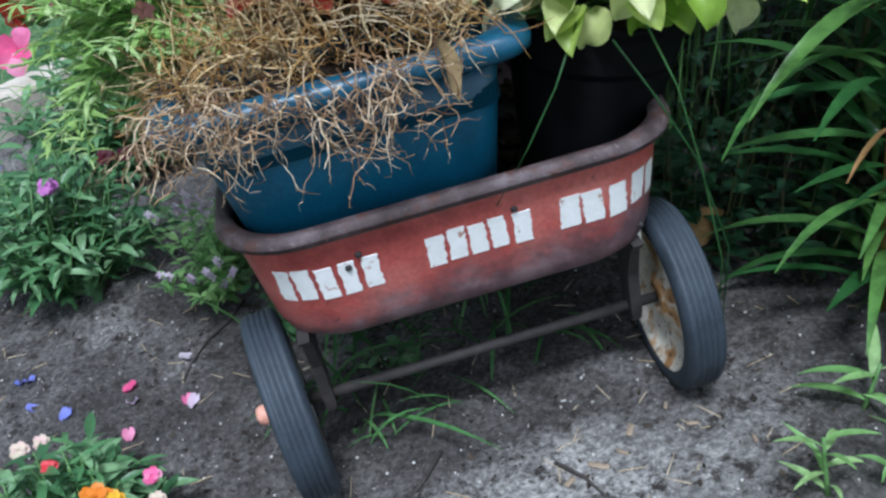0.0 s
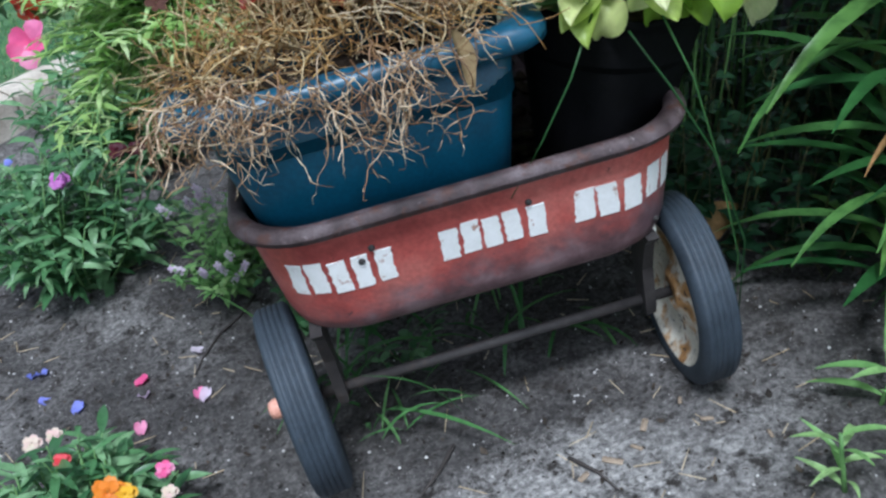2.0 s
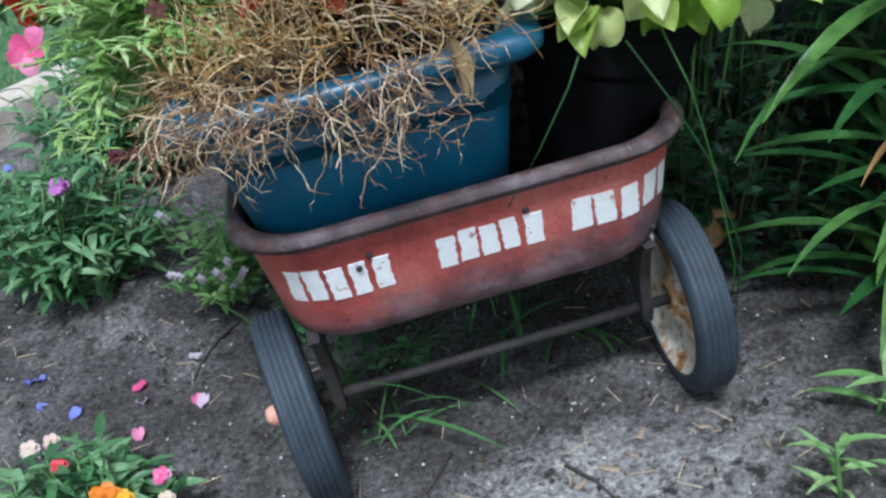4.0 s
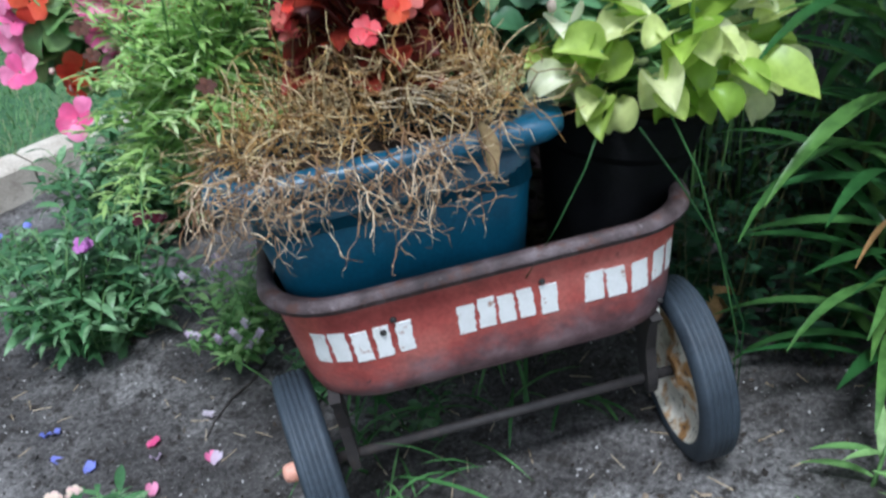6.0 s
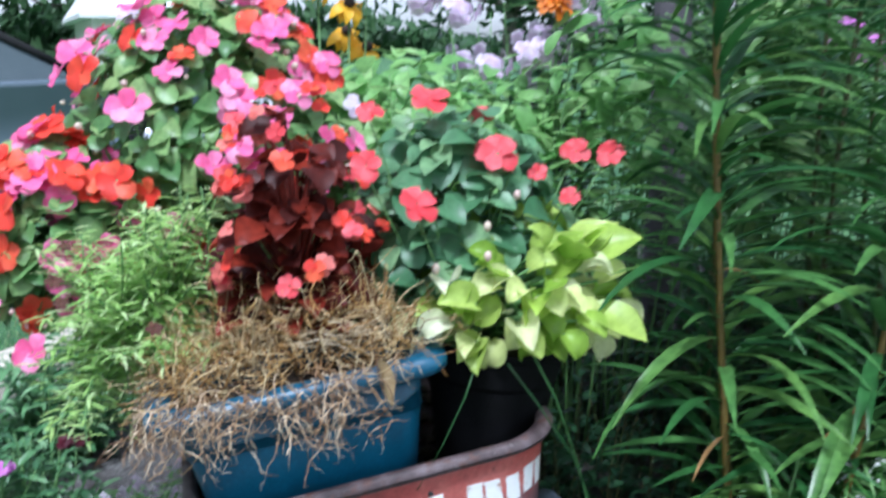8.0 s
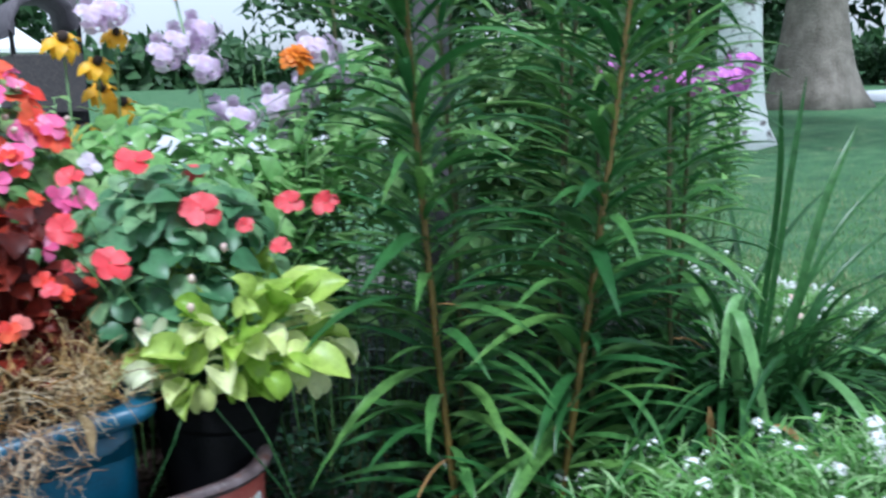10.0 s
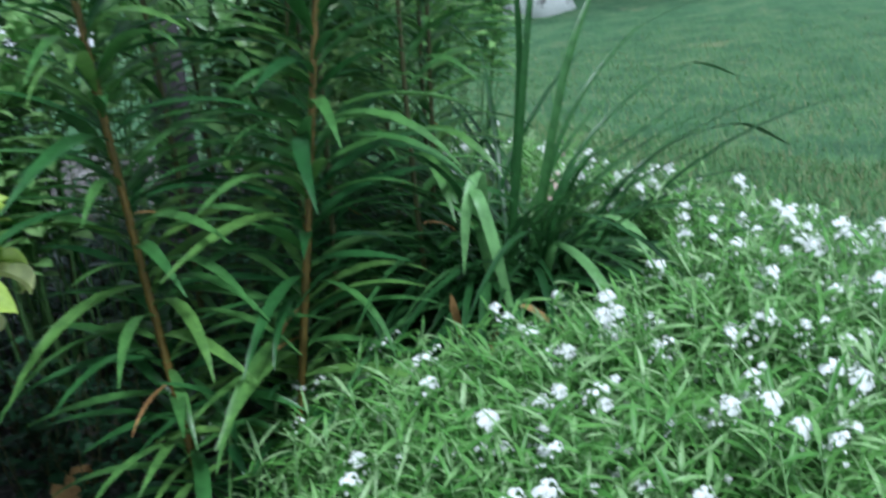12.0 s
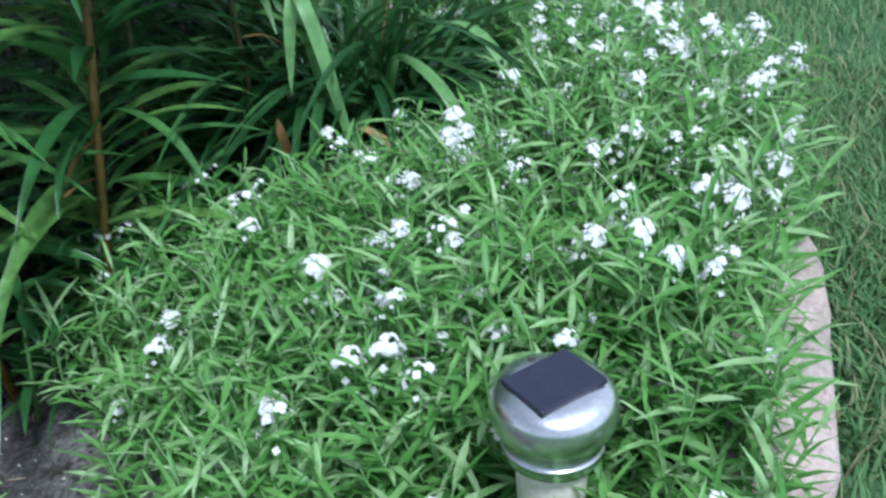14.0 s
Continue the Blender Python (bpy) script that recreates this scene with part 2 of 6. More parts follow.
M["cap"] = surface("pink_plastic", [(0.3, (0.62, 0.28, 0.2)), (0.7, (0.7, 0.36, 0.27))], 30, 200, 0.5)
M["tub"] = surface("blue_plastic", [(0.3, (0.006, 0.056, 0.1)), (0.7, (0.011, 0.086, 0.15))], 12, 260, 0.38, 0, 0.12, 0.0006, (30, 0.66, 0.8, (0.04, 0.11, 0.16)))
M["pot"] = surface("black_plastic", [(0.3, (0.003, 0.003, 0.003)), (0.7, (0.006, 0.006, 0.007))], 20, 200, 0.75)
M["potting"] = surface("potting_soil", [(0.3, (0.03, 0.022, 0.016)), (0.7, (0.08, 0.06, 0.045))], 30, 200, 0.95, 0, 0.9, 0.004)
M["timber"] = surface("pale_edging", [(0.3, (0.36, 0.31, 0.25)), (0.7, (0.54, 0.49, 0.41))], 14, 180, 0.85, 0, 0.7, 0.003, (22, 0.56, 0.7, (0.25, 0.21, 0.17)))
M["stone"] = surface("pinkish_stone", [(0.3, (0.3, 0.225, 0.195)), (0.52, (0.43, 0.345, 0.305)), (0.75, (0.55, 0.465, 0.42))], 14, 150, 0.9, 0, 0.9, 0.006, (45, 0.58, 0.66, (0.2, 0.155, 0.135)), (6, 0.55, 0.7, (0.26, 0.23, 0.2)))
M["litter"] = leaf_material("rotted_leaf", [(0.022, 0.018, 0.015), (0.05, 0.04, 0.032), (0.1, 0.08, 0.06)], 0.85, 0.05, 90, 0.2)
M["speck"] = surface("pale_speck", [(0.3, (0.55, 0.53, 0.5)), (0.7, (0.75, 0.73, 0.7))], 80, 400, 0.8)
M["chip"] = surface("wood_chip", [(0.3, (0.2, 0.15, 0.105)), (0.7, (0.36, 0.29, 0.21))], 60, 300, 0.85)
M["twig"] = surface("dark_twig", [(0.3, (0.03, 0.025, 0.022)), (0.7, (0.06, 0.05, 0.045))], 60, 300, 0.85)
M["steel"] = surface("brushed_steel", [(0.3, (0.56, 0.58, 0.62)), (0.7, (0.78, 0.8, 0.84))], 10, 400, 0.26, 1.0, 0.1, 0.0004, (40, 0.62, 0.75, (0.4, 0.4, 0.4)))
M["solar"] = surface("solar_cell", [(0.3, (0.012, 0.014, 0.03)), (0.7, (0.022, 0.024, 0.045))], 20, 300, 0.3, 0, 0.05, 0.0003)
M["frosted"] = surface("cloudy_plastic", [(0.3, (0.6, 0.58, 0.48)), (0.7, (0.72, 0.7, 0.6))], 20, 200, 0.35)
M["post"] = surface("weathered_grey_post", [(0.3, (0.075, 0.065, 0.075)), (0.7, (0.13, 0.115, 0.125))], 9, 120, 0.85, 0, 0.6, 0.003)
M["birch"] = surface("white_bark", [(0.3, (0.74, 0.74, 0.72)), (0.6, (0.85, 0.85, 0.84)), (0.8, (0.9, 0.9, 0.89))], 3, 40, 0.8, 0, 0.7, 0.015, (3.2, 0.54, 0.6, (0.12, 0.1, 0.095)), (14, 0.6, 0.66, (0.2, 0.18, 0.17)))
M["bark"] = surface("grey_brown_bark", [(0.3, (0.13, 0.11, 0.09)), (0.7, (0.27, 0.24, 0.2))], 4, 30, 0.95, 0, 0.9, 0.03)
M["concrete"] = surface("pale_concrete", [(0.3, (0.42, 0.43, 0.44)), (0.7, (0.55, 0.56, 0.57))], 1.5, 60, 0.9, 0, 0.3, 0.003)
M["brick"] = surface("tan_brick", [(0.3, (0.36, 0.26, 0.18)), (0.7, (0.5, 0.4, 0.3))], 6, 60, 0.9)
M["siding"] = surface("cream_siding", [(0.3, (0.6, 0.58, 0.52)), (0.7, (0.7, 0.68, 0.62))], 2, 40, 0.8)
M["roof"] = surface("pale_roof", [(0.3, (0.68, 0.68, 0.68)), (0.7, (0.8, 0.8, 0.8))], 2, 40, 0.85)
M["garage"] = surface("grey_door", [(0.3, (0.36, 0.34, 0.31)), (0.7, (0.44, 0.42, 0.39))], 2, 40, 0.7)
M["car"] = surface("grey_blue_car_paint", [(0.3, (0.1, 0.13, 0.16)), (0.7, (0.125, 0.155, 0.19))], 1, 200, 0.35, 0.1, 0.03, 0.0003)
M["glass"] = surface("dark_car_glass", [(0.3, (0.05, 0.07, 0.08)), (0.7, (0.08, 0.1, 0.11))], 1, 200, 0.1)
M["black"] = surface("black_rubber", [(0.3, (0.01, 0.01, 0.01)), (0.7, (0.02, 0.02, 0.02))], 10, 100, 0.8)
M["white_car"] = surface("white_car_paint", [(0.3, (0.7, 0.71, 0.72)), (0.7, (0.78, 0.79, 0.8))], 1, 200, 0.3)
M["far_leaf"] = leaf_material("far_tree_leaf", [(0.03, 0.08, 0.03), (0.05, 0.12, 0.04), (0.08, 0.16, 0.06)], 0.6, 0.3, 3)


for key in ("pot", "lining", "potting", "black"):
    M[key].node_tree.nodes["Principled BSDF"].inputs["Specular IOR Level"].default_value = 0.1


# ---- mesh helpers ----
class Shape:
    """Vertices and faces gathered for one mesh."""

    def __init__(self):
        self.v, self.f = [], []

    def mesh(self, name, material, smooth=True):
        me = bpy.data.meshes.new(name)
        me.from_pydata([tuple(p) for p in self.v], [], self.f)
        me.materials.append(material)
        if smooth:
            me.polygons.foreach_set("use_smooth", [True] * len(me.polygons))
        me.update()
        return me

    def blade(self, base, way, side, length, width, droop=0.6, n=4, fold=0.15, shape=0.0, wave=0.0):
        """A leaf: a folded strip that starts along way and bends down. shape: 0 narrow at both ends, 1 broad towards the base, 2 a strap, 3 broad towards the tip."""
        pos, d, s0 = Vector(base), Vector(way).normalized(), Vector(side).normalized()
        start = len(self.v)
        for i in range(n + 1):
            u = i / n
            if shape == 2:
                w = width * (min(1.0, 0.55 + u) if u < 0.6 else 1 - ((u - 0.6) / 0.4) ** 1.6 * 0.95)
            elif shape == 4:
                w = width * (math.sin(math.pi * min(1.0, 0.04 + 0.96 * u ** 0.8)) ** 0.7 + 0.02)
            elif shape == 3:
                w = width * (0.34 + 0.66 * math.sin(math.pi * min(1.0, 0.04 + 0.9 * u ** 1.5)) ** 0.8) * (1 if u < 0.9 else 0.75)
            elif shape == 1:
                w = width * (math.sin(math.pi * min(1.0, u ** 0.7 * 0.98 + 0.02)) + 0.04)
            else:
                w = width * (math.sin(math.pi * (0.06 + 0.92 * u ** 0.85)))
            nrm = s0.cross(d)
            lift = nrm * (fold * w + wave * width * math.sin(7 * u + length * 90))
            self.v += [pos - s0 * (w / 2) + lift, pos.copy(), pos + s0 * (w / 2) + lift * (0.8 + wave)]
            if i:
                a = start + 3 * i
                self.f += [(a - 3, a - 2, a + 1, a), (a - 2, a - 1, a + 2, a + 1)]
            d = (d * math.cos(droop / n) - nrm * math.sin(droop / n)).normalized()
            pos = pos + d * (length / n)
        return pos

    def ribbon(self, pts, width, side, steps=5):
        """A strap leaf through the points, pointed at its end."""
        P = [Vector(p) for p in pts]
        P = [P[0] * 2 - P[1]] + P + [P[-1] * 2 - P[-2]]
        line = []
        for i in range(1, len(P) - 2):
            for q in range(steps):
                t = q / steps
                a, b, c, d = P[i - 1:i + 3]
                line.append(0.5 * ((2 * b) + (c - a) * t + (2 * a - 5 * b + 4 * c - d) * t * t + (3 * b - a - 3 * c + d) * t ** 3))
        line.append(P[-2])
        start, k, s0 = len(self.v), len(line), Vector(side).normalized()
        for i, p in enumerate(line):
            u = i / (k - 1)
            w = width * min(1.0, 0.6 + 1.2 * u) * (1 - max(0.0, (u - 0.7) / 0.3) ** 2 * 0.95)
            d = line[min(k - 1, i + 1)] - line[max(0, i - 1)]
            lift = s0.cross(d).normalized() * (0.16 * w)
            self.v += [p - s0 * (w / 2) + lift, p, p + s0 * (w / 2) + lift]
            if i:
                a = start + 3 * i
                self.f += [(a - 3, a - 2, a + 1, a), (a - 2, a - 1, a + 2, a + 1)]

    def tube(self, pts, r0, r1=None, sides=5):
        r1 = r0 if r1 is None else r1
        start, k = len(self.v), len(pts)
        pts = [Vector(p) for p in pts]
        ref = Vector((0.31, 0.17, 0.93))
        for i, p in enumerate(pts):
            d = (pts[min(k - 1, i + 1)] - pts[max(0, i - 1)]).normalized()
            a = d.cross(ref if abs(d.dot(ref)) < 0.95 else Vector((1, 0, 0))).normalized()
            b, r = d.cross(a), r0 + (r1 - r0) * i / max(1, k - 1)
            for j in range(sides):
                q = 2 * math.pi * j / sides
                self.v.append(p + a * (r * math.cos(q)) + b * (r * math.sin(q)))
            if i:
                o = start + i * sides
                self.f += [(o - sides + j, o - sides + (j + 1) % sides, o + (j + 1) % sides, o + j) for j in range(sides)]
        self.f += [tuple(range(start + sides - 1, start - 1, -1)), tuple(range(start + (k - 1) * sides, start + k * sides))]

    def blob(self, c, rx, ry, rz, rng, rough=0.15, rings=4, sides=7):
        start, c = len(self.v), Vector(c)
        self.v.append(c + Vector((0, 0, rz)))
        for i in range(1, rings):
            a = math.pi * i / rings
            for j in range(sides):
                b = 2 * math.pi * j / sides + 0.3 * i
                k = 1 + rng.uniform(-rough, rough)
                self.v.append(c + Vector((rx * k * math.sin(a) * math.cos(b), ry * k * math.sin(a) * math.sin(b), rz * k * math.cos(a))))
        self.v.append(c - Vector((0, 0, rz)))
        end = len(self.v) - 1
        for j in range(sides):
            self.f.append((start, start + 1 + j, start + 1 + (j + 1) % sides))
            for i in range(rings - 2):
                a, b = start + 1 + i * sides, start + 1 + (i + 1) * sides
                self.f.append((a + j, b + j, b + (j + 1) % sides, a + (j + 1) % sides))
            a = start + 1 + (rings - 2) * sides
            self.f.append((a + (j + 1) % sides, a + j, end))

    def lathe(self, profile, c=(0, 0, 0), sides=32, cap=True):
        start, c = len(self.v), Vector(c)
        for r, z in profile:
            for j in range(sides):
                a = 2 * math.pi * j / sides
                self.v.append(c + Vector((r * math.cos(a), r * math.sin(a), z)))
        for i in range(len(profile) - 1):
            a, b = start + i * sides, start + (i + 1) * sides
            self.f += [(a + j, a + (j + 1) % sides, b + (j + 1) % sides, b + j) for j in range(sides)]
        if cap:
            self.f += [tuple(range(start + sides - 1, start - 1, -1)), tuple(range(start + (len(profile) - 1) * sides, start + len(profile) * sides))]

    def rings(self, loops, close_first=False, close_last=False):
        """A skin over loops of equal length."""
        start, k = len(self.v), len(loops[0])
        for loop in loops:
            self.v += [Vector(p) for p in loop]
        for i in range(len(loops) - 1):
            a, b = start + i * k, start + (i + 1) * k
            self.f += [(a + j, a + (j + 1) % k, b + (j + 1) % k, b + j) for j in range(k)]
        if close_first:
            self.f.append(tuple(range(start + k - 1, start - 1, -1)))
        if close_last:
            e = start + (len(loops) - 1) * k
            self.f.append(tuple(range(e, e + k)))

    def box(self, lo, hi, bevel=0.0):
        """A box with chamfered edges along its height."""
        (x0, y0, z0), (x1, y1, z1) = lo, hi
        b = min(bevel, (x1 - x0) / 3, (y1 - y0) / 3, (z1 - z0) / 3)

        def ring(e, z):
            x2, y2, x3, y3 = x0 + e, y0 + e, x1 - e, y1 - e
            return [(x2 + b, y2, z), (x3 - b, y2, z), (x3, y2 + b, z), (x3, y3 - b, z), (x3 - b, y3, z), (x2 + b, y3, z), (x2, y3 - b, z), (x2, y2 + b, z)]

        if b:
            self.rings([ring(b, z0), ring(0, z0 + b), ring(0, z1 - b), ring(b, z1)], True, True)
        else:
            self.rings([[(x0, y0, z), (x1, y0, z), (x1, y1, z), (x0, y1, z)] for z in (z0, z1)], True, True)


def thing(name, loc, label, category, group="", kind="", tilt=None):
    ob = new(name)
    ob.matrix_basis = tilt @ Matrix.Translation(loc) if tilt else Matrix.Translation(loc)
    ob.empty_display_size = 0.02
    return tagged(ob, label, category, group, kind)


def part(name, shape, material, parent, label="", smooth=True, kind=""):
    me = shape if isinstance(shape, bpy.types.Mesh) else shape.mesh(name, material, smooth)
    ob = new(name, me)
    ob.parent = parent
    return tagged(ob, label, kind=kind)


def put(name, me, parent, m, label=""):
    """One more part on a shared mesh, at the pose m in its thing."""
    ob = new(name, me)
    ob.parent = parent
    ob.matrix_basis = m
    return tagged(ob, label)


def solid(name, shape, material, label, category, kind="", loc=(0, 0, 0), smooth=True, group=""):
    ob = new(name, shape.mesh(name, material, smooth))
    ob.location = loc
    return tagged(ob, label, category, group, kind)


def basis(loc, x, n, size=1.0):
    """A pose whose x axis goes along x and whose z axis is near n."""
    x = Vector(x).normalized()
    y = Vector(n).cross(x)
    if y.length < 1e-4:
        y = x.orthogonal()
    y.normalize()
    z = x.cross(y)
    m = Matrix((x, y, z)).transposed().to_4x4()
    return Matrix.Translation(loc) @ m @ Matrix.Scale(size, 4)


def smooth01(t):
    t = min(1.0, max(0.0, t))
    return t * t * (3 - 2 * t)


def clamp(v, lo, hi):
    return min(hi, max(lo, v))


def ground_z(x, y):
    """The ground: a bed that rises to one side, lawn round it, and a street that lies lower."""
    near = -0.057 + 0.1375 * clamp(x, -1.0, 1.05) + 0.015 * clamp(y, -1, 1.5) - 0.165 * clamp(y, -1.1, 0.0) * smooth01((x - 0.15) / 0.35)
    k = smooth01((math.hypot(x - 0.3, y) - 1.6) / 3.2)
    far = -0.27 * smooth01((y - 1.25) / 4.2) * (1 - smooth01((x - 5.0 - 3.5 * smooth01((y - 8.0) / 3.0)) / 4.0))
    return near * (1 - k) + far * k


EDGE = [(0.3, -0.985), (0.45, -0.9), (0.66, -0.803), (0.955, -0.703), (1.1, -0.59), (1.28, -0.41), (1.42, -0.22), (1.52, 0.0), (1.6, 0.25), (1.64, 0.55), (1.62, 1.2), (1.42, 2.6)]
KERB_AT, KERB_WAY = Vector((-0.6, 1.452)), Vector((0.235, 0.12)).normalized()


def past_kerb(x, y):
    return (y - KERB_AT.y) * KERB_WAY.x - (x - KERB_AT.x) * KERB_WAY.y


def edge_x(y):
    return float(np.interp(y, [q[1] for q in EDGE], [q[0] for q in EDGE]))


def edge_distance(x, y):
    """How far the point lies inside the line of edging stones."""
    best = 9.0
    for (ax, ay), (bx, by) in zip(EDGE, EDGE[1:]):
        dx, dy = bx - ax, by - ay
        u = clamp(((x - ax) * dx + (y - ay) * dy) / (dx * dx + dy * dy), 0.0, 1.0)
        best = min(best, math.hypot(x - ax - u * dx, y - ay - u * dy))
    return best if x < edge_x(y) else -best


def in_bed(x, y, margin=0.0):
    return past_kerb(x, y) < 0.06 - margin and x < edge_x(y) - margin and y > -1.6


# The slope on which the wagon stands.
SLOPE = pose(0.060, 0.058, -0.049, 0.88, -7.74, -9.37)


# ---- ground ----
def spread(lo, hi, fine_lo, fine_hi, step, grow=1.35):
    vals = list(np.arange(fine_lo, fine_hi + step / 2, step))
    s = step
    while vals[-1] < hi:
        s *= grow
        vals.append(min(hi, vals[-1] + s))
    s = step
    while vals[0] > lo:
        s *= grow
        vals.insert(0, max(lo, vals[0] - s))
    return [float(v) for v in vals]


def sheet(xs, ys, height):
    sh = Shape()
    sh.v = [(x, y, height(x, y)) for y in ys for x in xs]
    k = len(xs)
    sh.f = [(j * k + i, j * k + i + 1, (j + 1) * k + i + 1, (j + 1) * k + i) for j in range(len(ys) - 1) for i in range(k - 1)]
    return sh


def lawn_height(x, y):
    return ground_z(x, y) - (0.07 if in_bed(x, y) else 0.0) + 0.008 * noise.noise((x * 2, y * 2, 0))


solid("ground", sheet(spread(-900, 900, -3, 3.5, 0.06), spread(-900, 900, -2.4, 3.5, 0.06), lawn_height), M["lawn"], "mown green lawn with a few dry patches", "lawn", "structure")

def soil_height(x, y):
    n1 = noise.noise((x * 4, y * 4, 1)) * 0.008 + noise.noise((x * 16, y * 16, 2)) * 0.005 + noise.noise((x * 42, y * 42, 3)) * 0.006
    return ground_z(x, y) + (n1 - 0.003 if in_bed(x, y, 0.02) else -0.12)


soil = solid("flower_bed_soil", sheet([float(v) for v in np.arange(-1.5, 1.65, 0.014)], [float(v) for v in np.arange(-1.3, 2.3, 0.014)], soil_height), M["soil"], "bare grey-brown sandy soil of the flower bed", "soil", "structure")


# ---- wagon ----
def rounded(cx, cy, hx, hy, r, z, n=8, flat=1):
    """A loop round a rectangle with round corners, which starts in the middle of the rear edge."""
    pts = [(cx, cy - hy, z)] if flat == 1 else [(cx + (hx - r) * (2 * i / flat - 1), cy - hy, z) for i in range(1, flat)]
    for qx, qy, a0 in ((1, -1, -90), (1, 1, 0), (-1, 1, 90), (-1, -1, 180)):
        ox, oy = cx + qx * (hx - r), cy + qy * (hy - r)
        pts += [(ox + r * math.cos(radians(a0 + 90 * i / n)), oy + r * math.sin(radians(a0 + 90 * i / n)), z) for i in range(n + 1)]
    return pts


WX, WHX, WR, WLEN = 0.012, 0.212, 0.075, 0.78
W_FLOOR, W_RIM = 0.206, 0.330


def wall_point(s, z, out=0.0):
    """A point of the wagon's rear wall: s metres along it from its middle, round the corners too, at height z."""
    k = (z - W_FLOOR) / (W_RIM - W_FLOOR)
    inset = 0.014 * (1 - k) - out
    r, hx = WR, WHX - inset
    flat = hx - r
    if abs(s) <= flat:
        return Vector((WX + s, inset, z))
    a = (abs(s) - flat) / r
    sx = math.copysign(1, s)
    return Vector((WX + sx * (flat + r * math.sin(a)), inset + r * (1 - math.cos(a)), z))


def make_wagon():
    t = thing("toy_wagon", (0, 0, 0), "old faded red toy wagon with rusty rim, holding planters", "wagon", tilt=SLOPE)

    def loop(inset, z, r=WR):
        return rounded(WX, WLEN / 2, WHX - inset, WLEN / 2 - inset, max(0.02, r - inset * 0.3), z, 10, 24)

    body = Shape()
    outer = [(0.04, W_FLOOR - 0.0105), (0.026, W_FLOOR - 0.0085), (0.018, W_FLOOR), (0.013, W_FLOOR + 0.016), (0.007, 0.27), (0.002, 0.31), (0.0, W_RIM)]
    inner = [(0.003, W_RIM), (0.006, 0.31), (0.011, 0.27), (0.017, W_FLOOR + 0.02), (0.022, W_FLOOR + 0.008), (0.04, W_FLOOR + 0.003)]
    body.rings([loop(i, z) for i, z in outer + inner], True, True)
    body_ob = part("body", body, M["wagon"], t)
    rim = Shape()
    k = 10
    loops = []
    for j in range(k):
        a = 2 * math.pi * j / k
        loops.append([(p[0], p[1], p[2]) for p in loop(-0.002 - 0.009 * math.cos(a), W_RIM + 0.009 * math.sin(a))])
    loops.append(loops[0])
    rim.rings(loops)
    part("rim", rim, M["rim"], t, "rolled rusty brown rim")
    # An added inner skin, dark to imitate the shade inside.
    lining = Shape()
    lining.rings([loop(i + 0.0015, z) for i, z in inner], False, True)
    part("lining", lining, M["lining"], t, "inside skin coloured dark for the wagon's shade")
    # Dark crumbs added over the floor to deepen that shade.
    litter = Shape()
    lrng = random.Random(6)
    for i in range(500):
        x, y = lrng.uniform(WX - WHX + 0.05, WX + WHX - 0.05), lrng.uniform(0.04, WLEN - 0.06)
        litter.blob((x, y, W_FLOOR + 0.006), lrng.uniform(0.006, 0.014), lrng.uniform(0.005, 0.012), 0.006, lrng, 0.3, 3, 6)
    part("litter", litter, M["potting"], t, "dark crumbs added to the wagon's floor for its shade", kind="stuff")
    rng = random.Random(5)
    # Three hand-painted words, shown as plain white bars.
    for s0, s1, top, tall in ((-0.188, -0.08, 0.293, 0.037), (-0.041, 0.064, 0.294, 0.035), (0.088, 0.21, 0.293, 0.036)):
        n = 5
        pitch = (s1 - s0) / n
        for i in range(n):
            a = s0 + pitch * i + pitch * 0.1
            b = a + pitch * rng.uniform(0.7, 0.8)
            lean, lift = rng.uniform(-0.003, 0.003), rng.uniform(-0.002, 0.002)
            bar = Shape()
            loops = []
            rows = 11
            for out in (-0.0005, 0.0007):
                for jj in range(rows):
                    u = jj / (rows - 1)
                    zz = top + lift - tall * (1 - u) + rng.uniform(-0.001, 0.001)
                    aa, bb = a + lean * u + rng.uniform(-0.0013, 0.0013), b + lean * u + rng.uniform(-0.0013, 0.0013)
                    bar.v += [wall_point(aa, zz, out), wall_point((aa + bb) / 2, zz, out), wall_point(bb, zz, out)]
            off = 3 * rows
            for jj in range(rows - 1):
                for q in (0, 1):
                    o = 3 * jj + q
                    bar.f.append((off + o, off + o + 1, off + o + 4, off + o + 3))
                bar.f += [(3 * jj, 3 * jj + off, 3 * jj + 3 + off, 3 * jj + 3), (3 * jj + 2, 3 * jj + 5, 3 * jj + 5 + off, 3 * jj + 2 + off)]
            bar.f += [(0, 1, 1 + off, off), (1, 2, 2 + off, 1 + off)]
            e = 3 * (rows - 1)
            bar.f += [(e, e + off, e + 1 + off, e + 1), (e + 1, e + 1 + off, e + 2 + off, e + 2)]
            part("painted_bar", bar, M["paint"], body_ob, "brushed white paint bar", smooth=False)
    # Bolts of the rear panel.
    for s, z in ((-0.1, 0.297), (0.048, 0.298), (0.178, 0.224), (-0.112, 0.285)):
        p = wall_point(s, z, 0.001)
        b = Shape()
        b.lathe([(0.0034, 0), (0.0034, 0.001), (0.0024, 0.002), (0.0005, 0.0025)], sides=10)
        me = b.mesh("bolt", M["rust"])
        put("bolt", me, body_ob, Matrix.Translation(p) @ pose(0, 0, 0, 90, 0, 0))
    pin = Shape()
    p = wall_point(0.182, W_FLOOR + 0.001, -0.004)
    pin.tube([p, p + Vector((0.001, 0.0, -0.008)), p + Vector((0.0, 0.001, -0.017)), p + Vector((-0.001, 0.001, -0.021))], 0.0028, 0.0018, 8)
    part("pin", pin, M["frosted"], t, "pale cotter pin hanging under the floor")
    return t


wagon = make_wagon()


